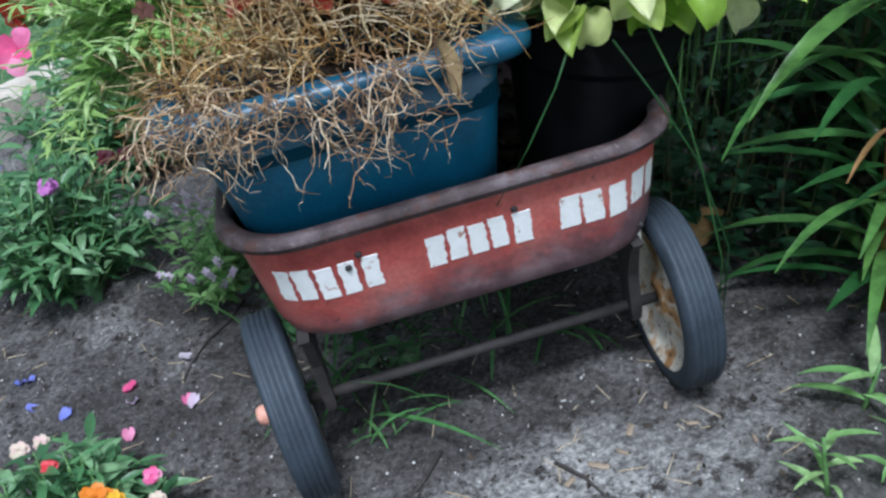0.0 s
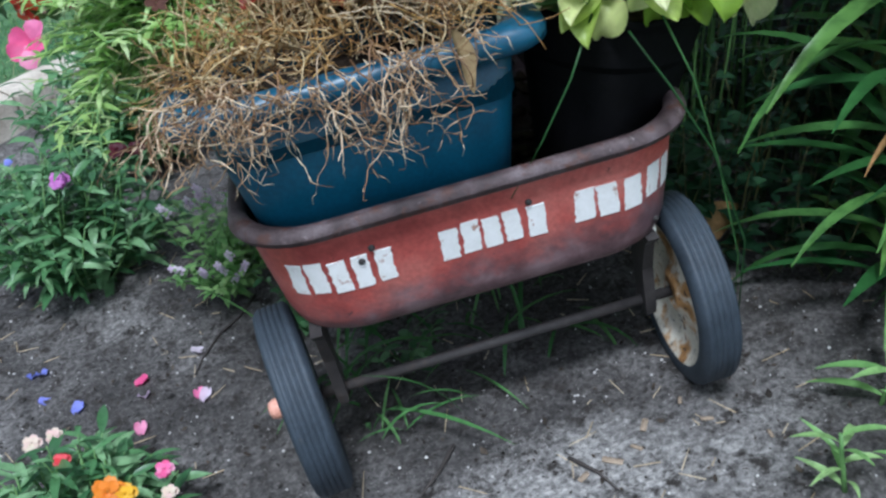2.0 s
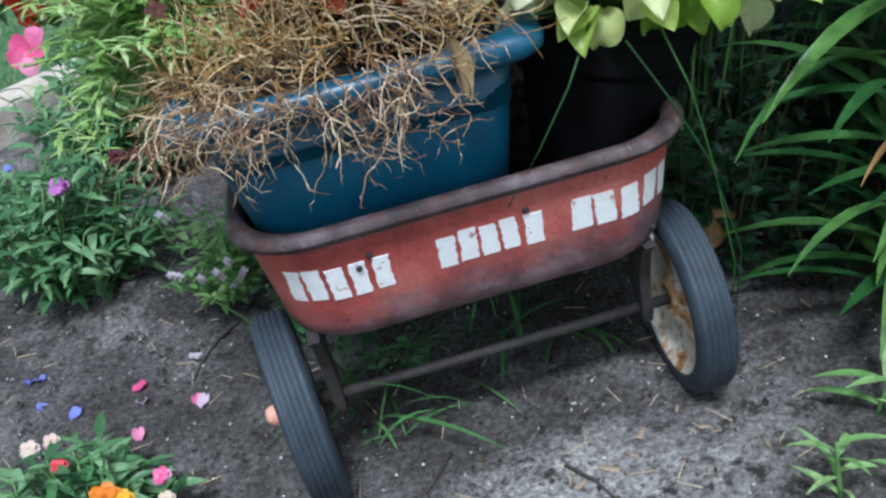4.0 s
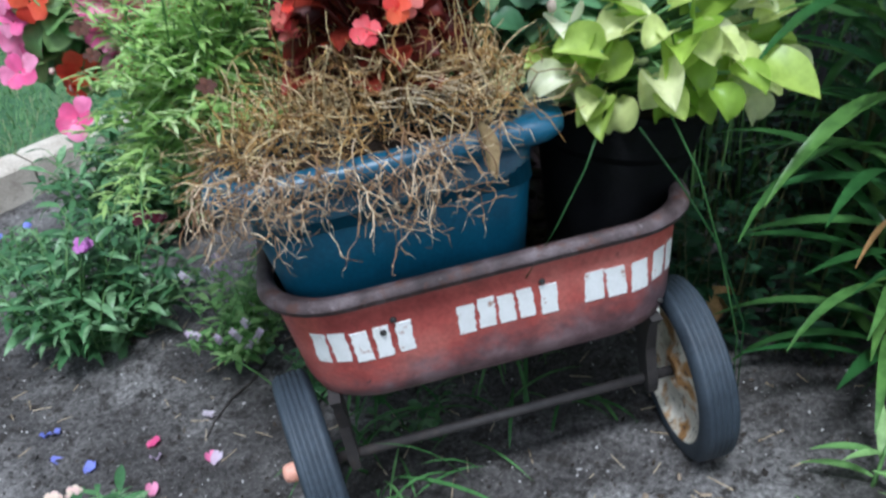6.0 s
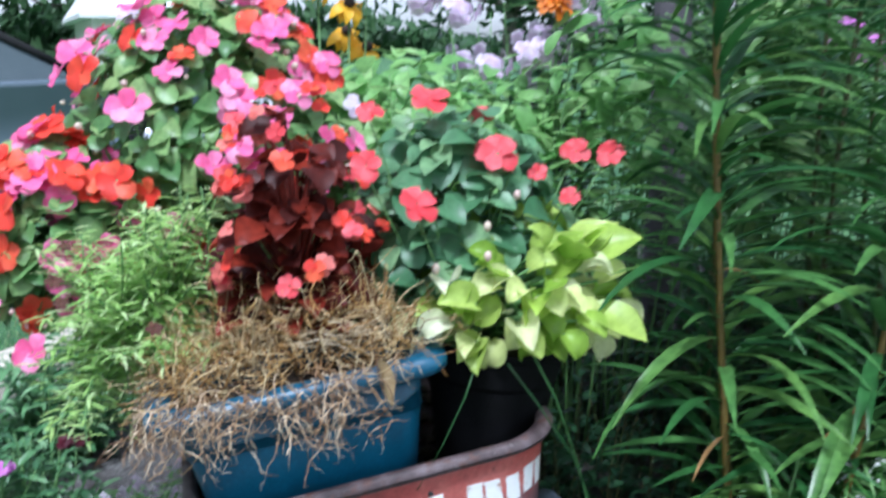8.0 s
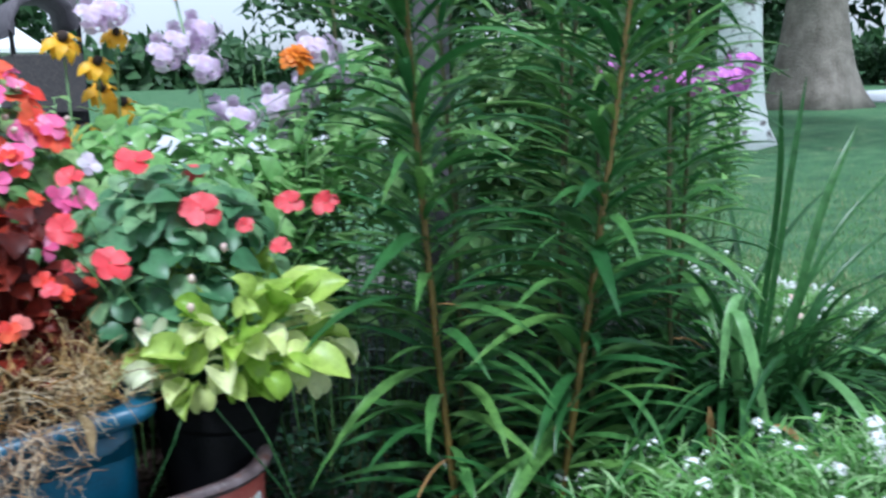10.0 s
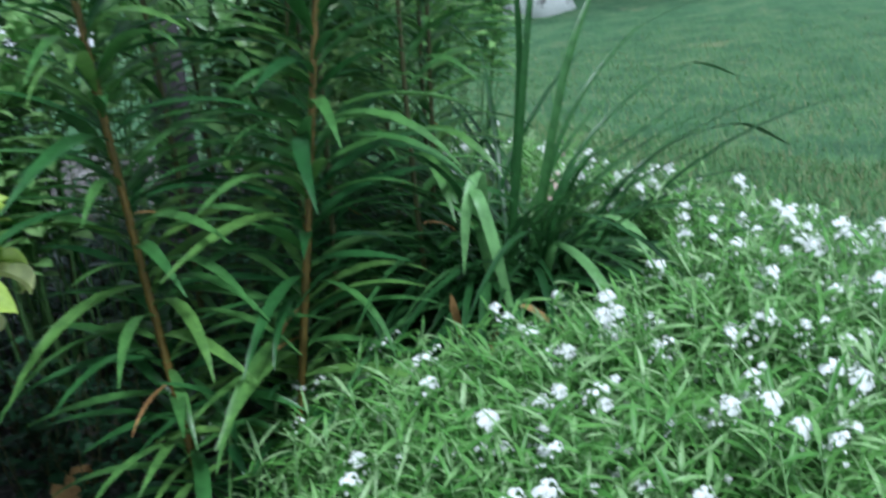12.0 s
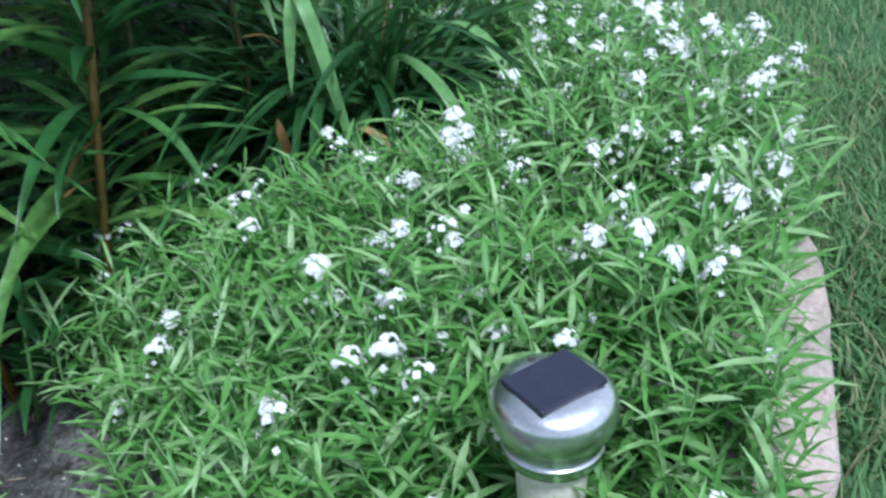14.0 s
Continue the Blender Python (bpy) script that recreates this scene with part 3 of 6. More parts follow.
def make_running_gear(y, wheel_x):
    for_axle = Shape()
    for_axle.tube([(wheel_x[0], y, 0.1), (wheel_x[1], y, 0.1)], 0.006, sides=10)
    part("axle", for_axle, M["rust"], wagon, "grey rusty axle rod")
    for x in (wheel_x[0] + 0.042, wheel_x[1] - 0.042):
        br = Shape()
        br.rings([[(x - w, y + a, z), (x + w, y + a, z), (x + w, y + b, z), (x - w, y + b, z)] for z, a, b, w in ((0.205, 0.03, -0.045, 0.006), (0.19, 0.022, -0.03, 0.005), (0.15, 0.014, -0.016, 0.006), (0.1, 0.013, -0.015, 0.006), (0.088, 0.012, -0.013, 0.005), (0.082, 0.006, -0.007, 0.004))], True, True)
        part("bracket", br, M["rust"], wagon, "rusty flat bracket", smooth=False)
    for x, s in ((wheel_x[0], -1), (wheel_x[1], 1)):
        turn = Matrix.Translation((x, y, 0.1)) @ pose(0, 0, 0, 0, 0, 8 if s < 0 else 0) @ pose(0, 0, 0, 0, 90 * s, 0)
        ty = Shape()
        prof = [(0.083, -0.019), (0.09, -0.0215), (0.1, -0.02), (0.105, -0.016)]
        for gz in (-0.012, -0.006, 0.0, 0.006, 0.012):
            prof += [(0.106, gz - 0.0024), (0.106, gz + 0.0018), (0.1045, gz + 0.0022), (0.1045, gz + 0.003)]
        prof += [(0.105, 0.016), (0.1, 0.02), (0.09, 0.0215), (0.083, 0.019)]
        ty.lathe(prof, sides=56, cap=False)
        tyre = put("tyre", ty.mesh("tyre", M["tyre"]), wagon, turn, "grey ribbed rubber tyre")
        disc = Shape()
        disc.lathe([(0.0865, -0.019), (0.083, -0.0195), (0.078, -0.013), (0.07, -0.007), (0.05, -0.004), (0.03, -0.006), (0.022, -0.014), (0.012, -0.016), (0.012, 0.016), (0.022, 0.012), (0.03, 0.002), (0.05, 0.004), (0.07, 0.003), (0.078, 0.009), (0.083, 0.0195), (0.0865, 0.019)], sides=40, cap=False)
        put("wheel_disc", disc.mesh("wheel_disc", M["wheel"]), wagon, turn, "cream wheel disc with chipped paint and rust")
        cap = Shape()
        cap.lathe([(0.011, 0.012), (0.011, 0.031), (0.009, 0.036), (0.004, 0.038)], sides=16)
        put("hub_cap", cap.mesh("hub_cap", M["cap"]), wagon, turn, "faded pink plastic hub cap")


make_running_gear(0.066, (-0.207, 0.222))
make_running_gear(0.6, (-0.187, 0.202))


# ---- planters ----
def make_tub():
    t = thing("planter_tub", (-0.06, 0.076, 0.213), "rectangular blue plastic planter tub standing in the wagon", "planter", tilt=SLOPE)
    w = Shape()
    lv = [(0.066, 0.0), (0.062, 0.004), (0.058, 0.012), (0.049, 0.08), (0.0485, 0.085), (0.046, 0.088), (0.033, 0.17), (0.025, 0.228)]
    w.rings([rounded(0, 0, 0.165 - i, 0.073 - i * 0.7, 0.028, z, 6) for i, z in lv] +
            [rounded(0, 0, 0.165 - 0.03, 0.073 - 0.021, 0.025, z, 6) for z in (0.228, 0.18)], True, True)
    part("wall", w, M["tub"], t)
    r = Shape()
    prof = [(0.024, 0.226), (0.012, 0.225), (0.002, 0.2245), (-0.002, 0.228), (-0.003, 0.236), (-0.001, 0.243), (0.005, 0.247), (0.014, 0.248), (0.022, 0.245), (0.028, 0.238)]
    r.rings([rounded(0, 0, 0.165 - i, 0.073 - i, 0.033, z, 8) for i, z in prof + prof[:1]])
    part("rim", r, M["tub"], t, "rounded blue rim")
    s = Shape()
    s.rings([rounded(0, 0, 0.165 - 0.031, 0.073 - 0.022, 0.025, 0.215, 6), rounded(0, 0, 0.05, 0.03, 0.02, 0.23, 6)], False, True)
    part("potting_soil", s, M["potting"], t)
    return t


make_tub()


def make_pot(name, cx, cy, z, r, tall, label, lean=0.0):
    t = thing(name, (cx, cy, z), label, "flowerpot", tilt=SLOPE)
    t.matrix_basis = t.matrix_basis @ pose(0, 0, 0, 0, lean, 0)
    s = Shape()
    s.lathe([(r * 0.56, 0), (r * 0.58, 0.004), (r * 0.965, tall - 0.014), (r * 0.965, tall - 0.009), (r * 0.995, tall - 0.008), (r, tall - 0.002), (r * 0.99, tall), (r * 0.94, tall), (r * 0.92, tall - 0.02), (r * 0.9, tall - 0.05)], sides=40)
    part("wall", s, M["pot"], t)
    e = Shape()
    e.lathe([(r * 0.91, tall - 0.03), (r * 0.5, tall - 0.02), (r * 0.1, tall - 0.018)], sides=24, cap=True)
    part("potting_soil", e, M["potting"], t)
    return t


make_pot("flowerpot", 0.15, 0.125, 0.217, 0.092, 0.21, "round black plastic nursery pot leaning in the wagon", 13)
make_pot("flowerpot", -0.09, 0.3, 0.213, 0.1, 0.2, "black plastic nursery pot hidden under impatiens in the wagon")
make_pot("flowerpot", 0.03, 0.6, 0.211, 0.11, 0.21, "black plastic nursery pot at the wagon's far end")


# ---- plants ----
def sphere_dir(rng, up=0.0):
    while True:
        v = Vector((rng.uniform(-1, 1), rng.uniform(-1, 1), rng.uniform(-1, 1)))
        if 0.1 < v.length < 1:
            v.normalize()
            v.z += up
            return v.normalized()


def leaf_mesh(name, material, length, width, droop, n=6, fold=0.15, shape=0.0, wave=0.0):
    s = Shape()
    s.blade((0, 0, 0), (1, 0, 0), (0, -1, 0), length, width, droop, n, fold, shape, wave)
    return s.mesh(name, material)


def broad_leaf(name, material, L, W, droop, cup=0.3, curl=0.6, wave=0.05, seed=0, n=10, m=6):
    """A broad heart-shaped leaf with a cupped blade, a wavy edge and a curled tip."""
    s, pos, ang = Shape(), Vector((0, 0, 0)), 0.0
    for i in range(n + 1):
        u = i / n
        w = W * (math.sin(math.pi * min(1.0, 0.04 + 0.96 * u ** 0.8)) ** 0.6 + 0.01) * (1 - 0.55 * max(0.0, (u - 0.6) / 0.4) ** 1.4)
        up = Vector((math.sin(ang), 0, math.cos(ang)))
        for j in range(m + 1):
            t = 2 * j / m - 1
            rise = cup * w * 0.5 * abs(t) ** 1.7 + wave * W * abs(t) ** 2 * math.sin(5.5 * u + 2.3 * t + seed * 1.7)
            back = -0.12 * W * abs(t) if i == 0 else 0.0
            s.v.append(pos + Vector((back, -t * w / 2, 0)) + up * rise)
        if i:
            a = i * (m + 1)
            s.f += [(a - m - 1 + j, a - m + j, a + j + 1, a + j) for j in range(m)]
        ang += (droop + curl * max(0.0, u - 0.6) * 3) / n
        pos = pos + Vector((math.cos(ang), 0, -math.sin(ang))) * (L / n)
    return s.mesh(name, material)


def flower_mesh(name, material, petals, r, width, droop=0.3, rise=0.25, shape=3, layers=1, n=5, wave=0.03):
    s = Shape()
    for q in range(layers):
        for i in range(petals):
            a = 2 * math.pi * (i + 0.5 * q) / petals
            k = 1 - 0.22 * q
            a += 0.13 * math.sin(5.1 * i + 40 * r)
            out = Vector((math.cos(a), math.sin(a), rise + 0.35 * q + 0.25 * math.sin(3.7 * i + 90 * r)))
            k *= 1 + 0.1 * math.sin(2.3 * i + 150 * r)
            s.blade((0.06 * r * math.cos(a), 0.06 * r * math.sin(a), 0.004 * q + 0.0006 * (i % 2)), out, (math.sin(a), -math.cos(a), 0.12), r * k, width * k, droop, n, 0.12, shape, wave)
    return s.mesh(name, material)


def leafy(parent, stems, leaf_len, leaf_wid, per_stem, leaf_material_, rng, stem_r=0.0022, droop=0.8, start=0.15, rise=0.35, shape=0.0, n=4, stem_material=None, lean=0.12):
    """Stems with leaves all along, as two parts. Each stem is its foot and its tip; gives back the tips with their directions."""
    st, lf, tips = Shape(), Shape(), []
    for a, b in stems:
        a, b = Vector(a), Vector(b)
        side = Vector((rng.uniform(-1, 1), rng.uniform(-1, 1), 0)) * lean * (b - a).length
        pts = [a.lerp(b, u) + side * math.sin(math.pi * u) for u in (0, 0.25, 0.5, 0.75, 1)]
        st.tube(pts, stem_r, stem_r * 0.5, 5)
        turn = rng.uniform(0, 6.3)
        for i in range(per_stem):
            u = start + (1 - start) * (i + rng.random()) / per_stem
            k = min(3, int(u * 4))
            p = pts[k].lerp(pts[k + 1], min(1, u * 4 - k))
            turn += 2.4 + rng.uniform(-0.4, 0.4)
            out = Vector((math.cos(turn), math.sin(turn), rise + rng.uniform(-0.25, 0.4)))
            L = leaf_len * rng.uniform(0.6, 1.2) * (1 - 0.3 * u)
            lf.blade(p, out, (math.sin(turn), -math.cos(turn), rng.uniform(-0.4, 0.4)), L, leaf_wid * rng.uniform(0.75, 1.2) * L / leaf_len, droop * rng.uniform(0.4, 1.4), n, 0.18, shape)
        tips.append((b, (pts[4] - pts[3]).normalized()))
    part("branching", st, stem_material or M["green_stem"], parent, kind="stuff")
    part("foliage", lf, leaf_material_, parent, kind="stuff")
    return tips


def mound(rng, centre, radii, count, foot, low=0.0):
    """Feet and tips of stems that fill a rounded mound."""
    out = []
    for i in range(count):
        d = sphere_dir(rng)
        if d.z < low:
            d.z = low + abs(d.z) * 0.5
        k = rng.uniform(0.45, 1.0) ** 0.5
        tip = Vector((centre[0] + d.x * radii[0] * k, centre[1] + d.y * radii[1] * k, centre[2] + d.z * radii[2] * k))
        f = Vector(foot) + Vector((rng.uniform(-0.03, 0.03), rng.uniform(-0.03, 0.03), 0))
        out.append((f, tip))
    return out


def clothe(parent, centre, radii, count, length, width, material, rng, low=-0.8, deep=0.72):
    """Broad leaves over a mound, turned outwards to the light."""
    lf = Shape()
    for i in range(count):
        d = sphere_dir(rng)
        if d.z < low:
            d.z = -d.z
        k = rng.uniform(deep, 1.02)
        p = Vector((centre[0] + d.x * radii[0] * k, centre[1] + d.y * radii[1] * k, centre[2] + d.z * radii[2] * k))
        n = (d * 0.55 + Vector((-0.15, -0.35, 0.75)) + Vector((rng.uniform(-0.5, 0.5), rng.uniform(-0.5, 0.5), rng.uniform(-0.4, 0.4)))).normalized()
        a = n.orthogonal().normalized()
        way = (a * rng.uniform(-1, 1) + n.cross(a) * rng.uniform(-1, 1) + d * 0.7 + Vector((0, 0, -0.35)))
        way = (way - n * way.dot(n) + n * 0.25).normalized()
        L = length * rng.uniform(0.6, 1.2)
        lf.blade(p - way * L * 0.5, way, way.cross(n), L, width * L / length * rng.uniform(0.85, 1.15), rng.uniform(0.3, 1.1), 6, 0.2, 4, 0.03)
    part("foliage", lf, material, parent, kind="stuff")


def towards(rng, d, toward, amount):
    return (Vector(d) * (1 - amount) + Vector(toward) * amount + Vector((rng.uniform(-0.4, 0.4), rng.uniform(-0.4, 0.4), rng.uniform(-0.3, 0.3)))).normalized()


OPEN_SIDE = Vector((-0.35, -0.75, 0.5))

IMP_PINK = [flower_mesh("flower", M["pink"], 5, r, r * 0.95, dr, 0.4, wave=0.07) for r, dr in ((0.022, 0.5), (0.025, 0.7), (0.027, 0.35))]
IMP_RED = [flower_mesh("flower", M["red"], 5, r, r * 0.95, 0.6, 0.4, wave=0.07) for r in (0.023, 0.026)]
IMP_CORAL = [flower_mesh("flower", M["coral"], 5, r, r * 1.0, 0.6, 0.4, wave=0.07) for r in (0.024, 0.027)]
IMP_LILAC = [flower_mesh("flower", M["lilac"], 5, r, r * 1.0, 0.6, 0.35) for r in (0.018, 0.021)]


def bloom(parent, meshes, p, d, rng, lo=0.85, hi=1.15, label=""):
    x = Vector(d).orthogonal()
    x.rotate(Matrix.Rotation(rng.uniform(0, 6.28), 3, d))
    return put("flower", rng.choice(meshes), parent, basis(p, x, d, rng.uniform(lo, hi)), label)


def make_pink_impatiens():
    rng = random.Random(11)
    t = thing("impatiens", (-0.1, 0.48, 0.36), "mound of pink and orange-red impatiens in full flower", "flowers")
    shape = Shape()
    shape.blob((0, 0, 0), 0.0055, 0.004, 0.004, rng, 0.08, 6, 8)
    bud = shape.mesh("bud", M["bud"])
    lobes = (((0.045, 0.02, 0.225), (0.21, 0.18, 0.24), 110, 122), ((-0.18, -0.03, 0.155), (0.1, 0.1, 0.13), 50, 54))
    stems = [q for c, r, a, b in lobes for q in mound(rng, c, r, a, (0.03, 0, 0.0), -0.85)]
    leafy(t, stems, 0.05, 0.032, 8, M["impatiens_leaf"], rng, 0.002, 0.7, 0.4, 0.2, 4, 5)
    for c, r, a, b in lobes:
        clothe(t, c, r, 12 * a, 0.039, 0.028, M["impatiens_leaf"], rng)
        n = 0
        while n < b:
            d = sphere_dir(rng)
            if d.dot(OPEN_SIDE) < -0.1 or d.z < -0.8:
                continue
            k = rng.uniform(0.95, 1.1)
            p = Vector((c[0] + d.x * r[0] * k, c[1] + d.y * r[1] * k, c[2] + d.z * r[2] * k))
            q = rng.random()
            kind = IMP_PINK if q < 0.54 else IMP_RED if q < 0.92 else IMP_LILAC
            bloom(t, kind, p, towards(rng, d, OPEN_SIDE, 0.36), rng, 0.7, 1.05)
            n += 1
        for n in range(b // 2):
            d = sphere_dir(rng)
            if d.dot(OPEN_SIDE) > 0.1:
                put("bud", bud, t, basis((c[0] + d.x * r[0] * 1.05, c[1] + d.y * r[1] * 1.05, c[2] + d.z * r[2] * 1.05), d, (0, 0, 1), rng.uniform(0.7, 1.2)))
    for p in ((-0.217, -0.14, 0.034), (-0.265, -0.1, 0.08), (-0.26, -0.09, 0.13)):
        bloom(t, IMP_PINK, p, OPEN_SIDE, rng, 0.65, 0.85)
    return t


def make_coral_impatiens():
    rng = random.Random(12)
    t = thing("impatiens", (0.16, 0.21, 0.38), "coral-red impatiens with glossy blue-green leaves", "flowers")
    c, r = (0.03, 0.0, 0.14), (0.15, 0.13, 0.16)
    clothe(t, c, r, 270, 0.05, 0.037, M["coral_leaf"], rng, -0.75)
    stems = mound(rng, c, r, 90, (0.0, 0.02, 0.0), -0.5)
    leafy(t, stems, 0.05, 0.034, 8, M["coral_leaf"], rng, 0.0018, 0.7, 0.35, 0.15, 4, 5)
    spots = ((-0.004, -0.01, 0.323), (0.059, -0.06, 0.26), (-0.066, -0.11, 0.218), (-0.082, -0.02, 0.31), (-0.104, -0.06, 0.256), (0.194, -0.02, 0.252), (0.248, -0.02, 0.246), (0.074, 0.01, 0.299), (0.161, -0.06, 0.202), (0.114, -0.06, 0.235))
    for p, k in zip(spots, (1.15, 1.1, 1.0, 0.85, 0.9, 0.85, 0.85, 0.6, 0.6, 0.45)):
        bloom(t, IMP_CORAL, (p[0] - 0.022, p[1] - 0.033, p[2] - 0.011), towards(rng, (0, -0.2, 0.9), OPEN_SIDE, 0.75), rng, 0.85 * k, 0.93 * k)
    fs = Shape()
    for p in spots:
        fs.tube([(0.03 + 0.4 * p[0], 0.4 * p[1], 0.05), (p[0] - 0.022, p[1] - 0.025, p[2] - 0.018)], 0.0014, 0.001, 5)
    part("branching", fs, M["green_stem"], t, kind="stuff")
    bud = Shape()
    bud.blob((0, 0, 0), 0.0045, 0.0045, 0.0065, rng, 0.08, 6, 8)
    me = bud.mesh("bud", M["bud"])
    for p in ((-0.06, -0.13, 0.13), (0.0, -0.14, 0.14), (0.01, -0.12, 0.17), (0.06, -0.1, 0.2)):
        put("bud", me, t, Matrix.Translation(p))
    return t


def make_begonia():
    rng = random.Random(13)
    t = thing("begonia", (-0.03, 0.19, 0.41), "wax begonia with glossy wine-red leaves and small coral flowers", "flowers")
    st = Shape()
    meshes = [broad_leaf("leaf", M["begonia"], L, L * 0.85, 0.7, 0.35, 0.4, 0.08, L * 100, 8, 4) for L in (0.031, 0.038, 0.046)]
    blooms = [flower_mesh("flower", m, 4, 0.0105, 0.012, 1.0, 0.6, wave=0.08) for m in (M["coral"], M["red"], M["salmon"])]
    for i in range(170):
        d = sphere_dir(rng)
        d.z = abs(d.z) * 0.95
        k = rng.uniform(0.55, 1.0)
        p = Vector((d.x * 0.08 * k, d.y * 0.07 * k, 0.03 + d.z * 0.27 * k))
        st.tube([(0, 0, 0), (p.x * 0.3, p.y * 0.3, p.z * 0.6), p], 0.003, 0.0018, 5)
        put("leaf", rng.choice(meshes), t, basis(p, (d.x, d.y, rng.uniform(-0.3, 0.5)), towards(rng, (0, 0, 1), OPEN_SIDE, 0.4), rng.uniform(0.75, 1.1)))
    for i in range(50):
        d = sphere_dir(rng)
        d.z = abs(d.z) if i % 3 else 0.25 + 0.5 * abs(d.z)
        if d.dot(OPEN_SIDE) < 0.0:
            continue
        p = Vector((d.x * 0.095, d.y * 0.085, 0.03 + d.z * 0.285))
        if p.z < 0.06 and p.y < -0.03:
            continue
        for q in range(rng.randint(1, 3) if p.z < 0.2 else 1):
            bloom(t, blooms, p + Vector((rng.uniform(-0.014, 0.014), rng.uniform(-0.014, 0.014), rng.uniform(-0.02, 0.012))), towards(rng, d, OPEN_SIDE, 0.5), rng, 0.8, 1.3)
    part("branching", st, M["begonia"], t, kind="stuff")
    return t


def make_feathery():
    rng = random.Random(14)
    t = thing("trailing_plant", (-0.19, 0.29, 0.42), "bright green feathery foliage spilling over the tub's end", "plant")
    stems = []
    for i in range(170):
        a = rng.uniform(0, 6.28)
        k = rng.uniform(0.1, 1)
        stems.append(((rng.uniform(-0.03, 0.04), rng.uniform(-0.05, 0.05), 0), (-0.005 + 0.13 * k * math.cos(a), -0.01 + 0.14 * k * math.sin(a), rng.uniform(-0.1, 0.16) + 0.03 * math.cos(a))))
    leafy(t, stems, 0.038, 0.0066, 40, M["feather"], rng, 0.0016, 0.7, 0.05, 0.3, 0, 3)
    dead = flower_mesh("seed_head", M["brown"], 6, 0.011, 0.008, 0.8, 0.6)
    for i in range(5):
        d = Vector((rng.uniform(-0.1, 0.08), rng.uniform(-0.13, -0.03), rng.uniform(-0.02, 0.15)))
        put("seed_head", dead, t, basis(d, (1, 0, 0), OPEN_SIDE, rng.uniform(0.5, 0.8)), "withered brown flower head")
    return t


def make_hosta():
    rng = random.Random(15)
    t = thing("hosta", (0.19, 0.14, 0.385), "yellow-green hosta with cupped leaves in the black pot", "plant")
    large = [broad_leaf("leaf", M["hosta"], L, W, dr, c, 0.3, 0.03, k) for k, (L, W, dr, c) in enumerate(((0.08, 0.046, 0.7, 0.35), (0.073, 0.048, 0.4, 0.3), (0.066, 0.043, 0.9, 0.4)))]
    small = [broad_leaf("leaf", M["hosta"], L, W, dr, c, 1.0, 0.05, k) for k, (L, W, dr, c) in enumerate(((0.046, 0.035, 1.1, 0.75), (0.042, 0.036, 1.5, 0.65), (0.05, 0.033, 0.8, 0.9)))]
    cream = [broad_leaf("leaf", M["hosta_cream"], L, W, dr, c, 2.0, 0.1, k) for k, (L, W, dr, c) in enumerate(((0.043, 0.034, 1.2, 0.9), (0.039, 0.033, 1.7, 0.8), (0.046, 0.032, 0.6, 1.1)))]
    st = Shape()
    n = 150
    for i in range(n):
        a = i * 2.39996 + rng.uniform(-0.25, 0.25)
        el = 1.2 - 1.5 * ((i + 0.5) / n) ** 0.8 + rng.uniform(-0.12, 0.12)
        d = Vector((math.cos(a) * math.cos(el), math.sin(a) * math.cos(el), math.sin(el)))
        g = rng.uniform(0.04, 0.096)
        p = Vector((0.034, -0.022, 0.052)) + Vector((d.x * g * 1.4 + 0.004, d.y * g, d.z * g * 1.1))
        st.tube([(0.0, 0.03, 0.0), (p.x * 0.4, p.y * 0.4, max(0.02, p.z * 0.75)), p], 0.0026, 0.0018, 5)
        way = d * 0.75 + Vector((rng.uniform(-0.3, 0.3), rng.uniform(-0.3, 0.3), rng.uniform(-0.25, 0.35)))
        nn = d * 0.5 + Vector((0, 0, 0.6)) + OPEN_SIDE * 0.4 + Vector((rng.uniform(-0.5, 0.5), rng.uniform(-0.5, 0.5), 0))
        front = d.y < 0.15 and el < 0.75
        back = d.x > 0.1 and el > 0.1 or d.y > 0.3
        kind = cream if front and rng.random() < 0.55 else large if back and rng.random() < 0.75 else small
        put("leaf", rng.choice(kind), t, basis(p, way, nn, rng.uniform(0.8, 1.12)))
    # Big leaves that stand up and out over the pot's far side.
    for i in range(9):
        a = -0.9 + 0.26 * i
        p = Vector((0.085 + 0.03 * math.cos(a), 0.0 + 0.05 * math.sin(a), 0.095 + 0.02 * rng.random()))
        st.tube([(0.0, 0.03, 0.0), (p.x * 0.5, p.y * 0.5, p.z * 0.8), p], 0.0024, 0.0018, 5)
        put("leaf", large[i % 3], t, basis(p, (math.cos(a), 0.8 * math.sin(a), rng.uniform(0.35, 0.9)), (-0.4, -0.5, 0.7), rng.uniform(0.95, 1.15)))
    # Cream leaves that hang over the rim.
    for p, way, kind, size in (((0.022, -0.082, 0.047), (0.0, -0.35, -1.0), small[1], 1.15), ((0.085, -0.088, 0.06), (0.25, -0.4, -0.8), cream[0], 1.0),
                               ((0.122, -0.06, 0.02), (0.5, -0.25, -0.9), cream[2], 1.0), ((-0.02, -0.06, 0.085), (-0.5, -0.4, -0.6), small[0], 0.9)):
        st.tube([(0.02, 0.0, 0.0), (p[0] * 0.7, p[1] * 0.6, p[2] + 0.02), p], 0.0024, 0.0018, 5)
        put("leaf", kind, t, basis(p, way, (-0.3, -0.9, 0.3), size))
    part("branching", st, M["green_stem"], t, kind="stuff")
    return t


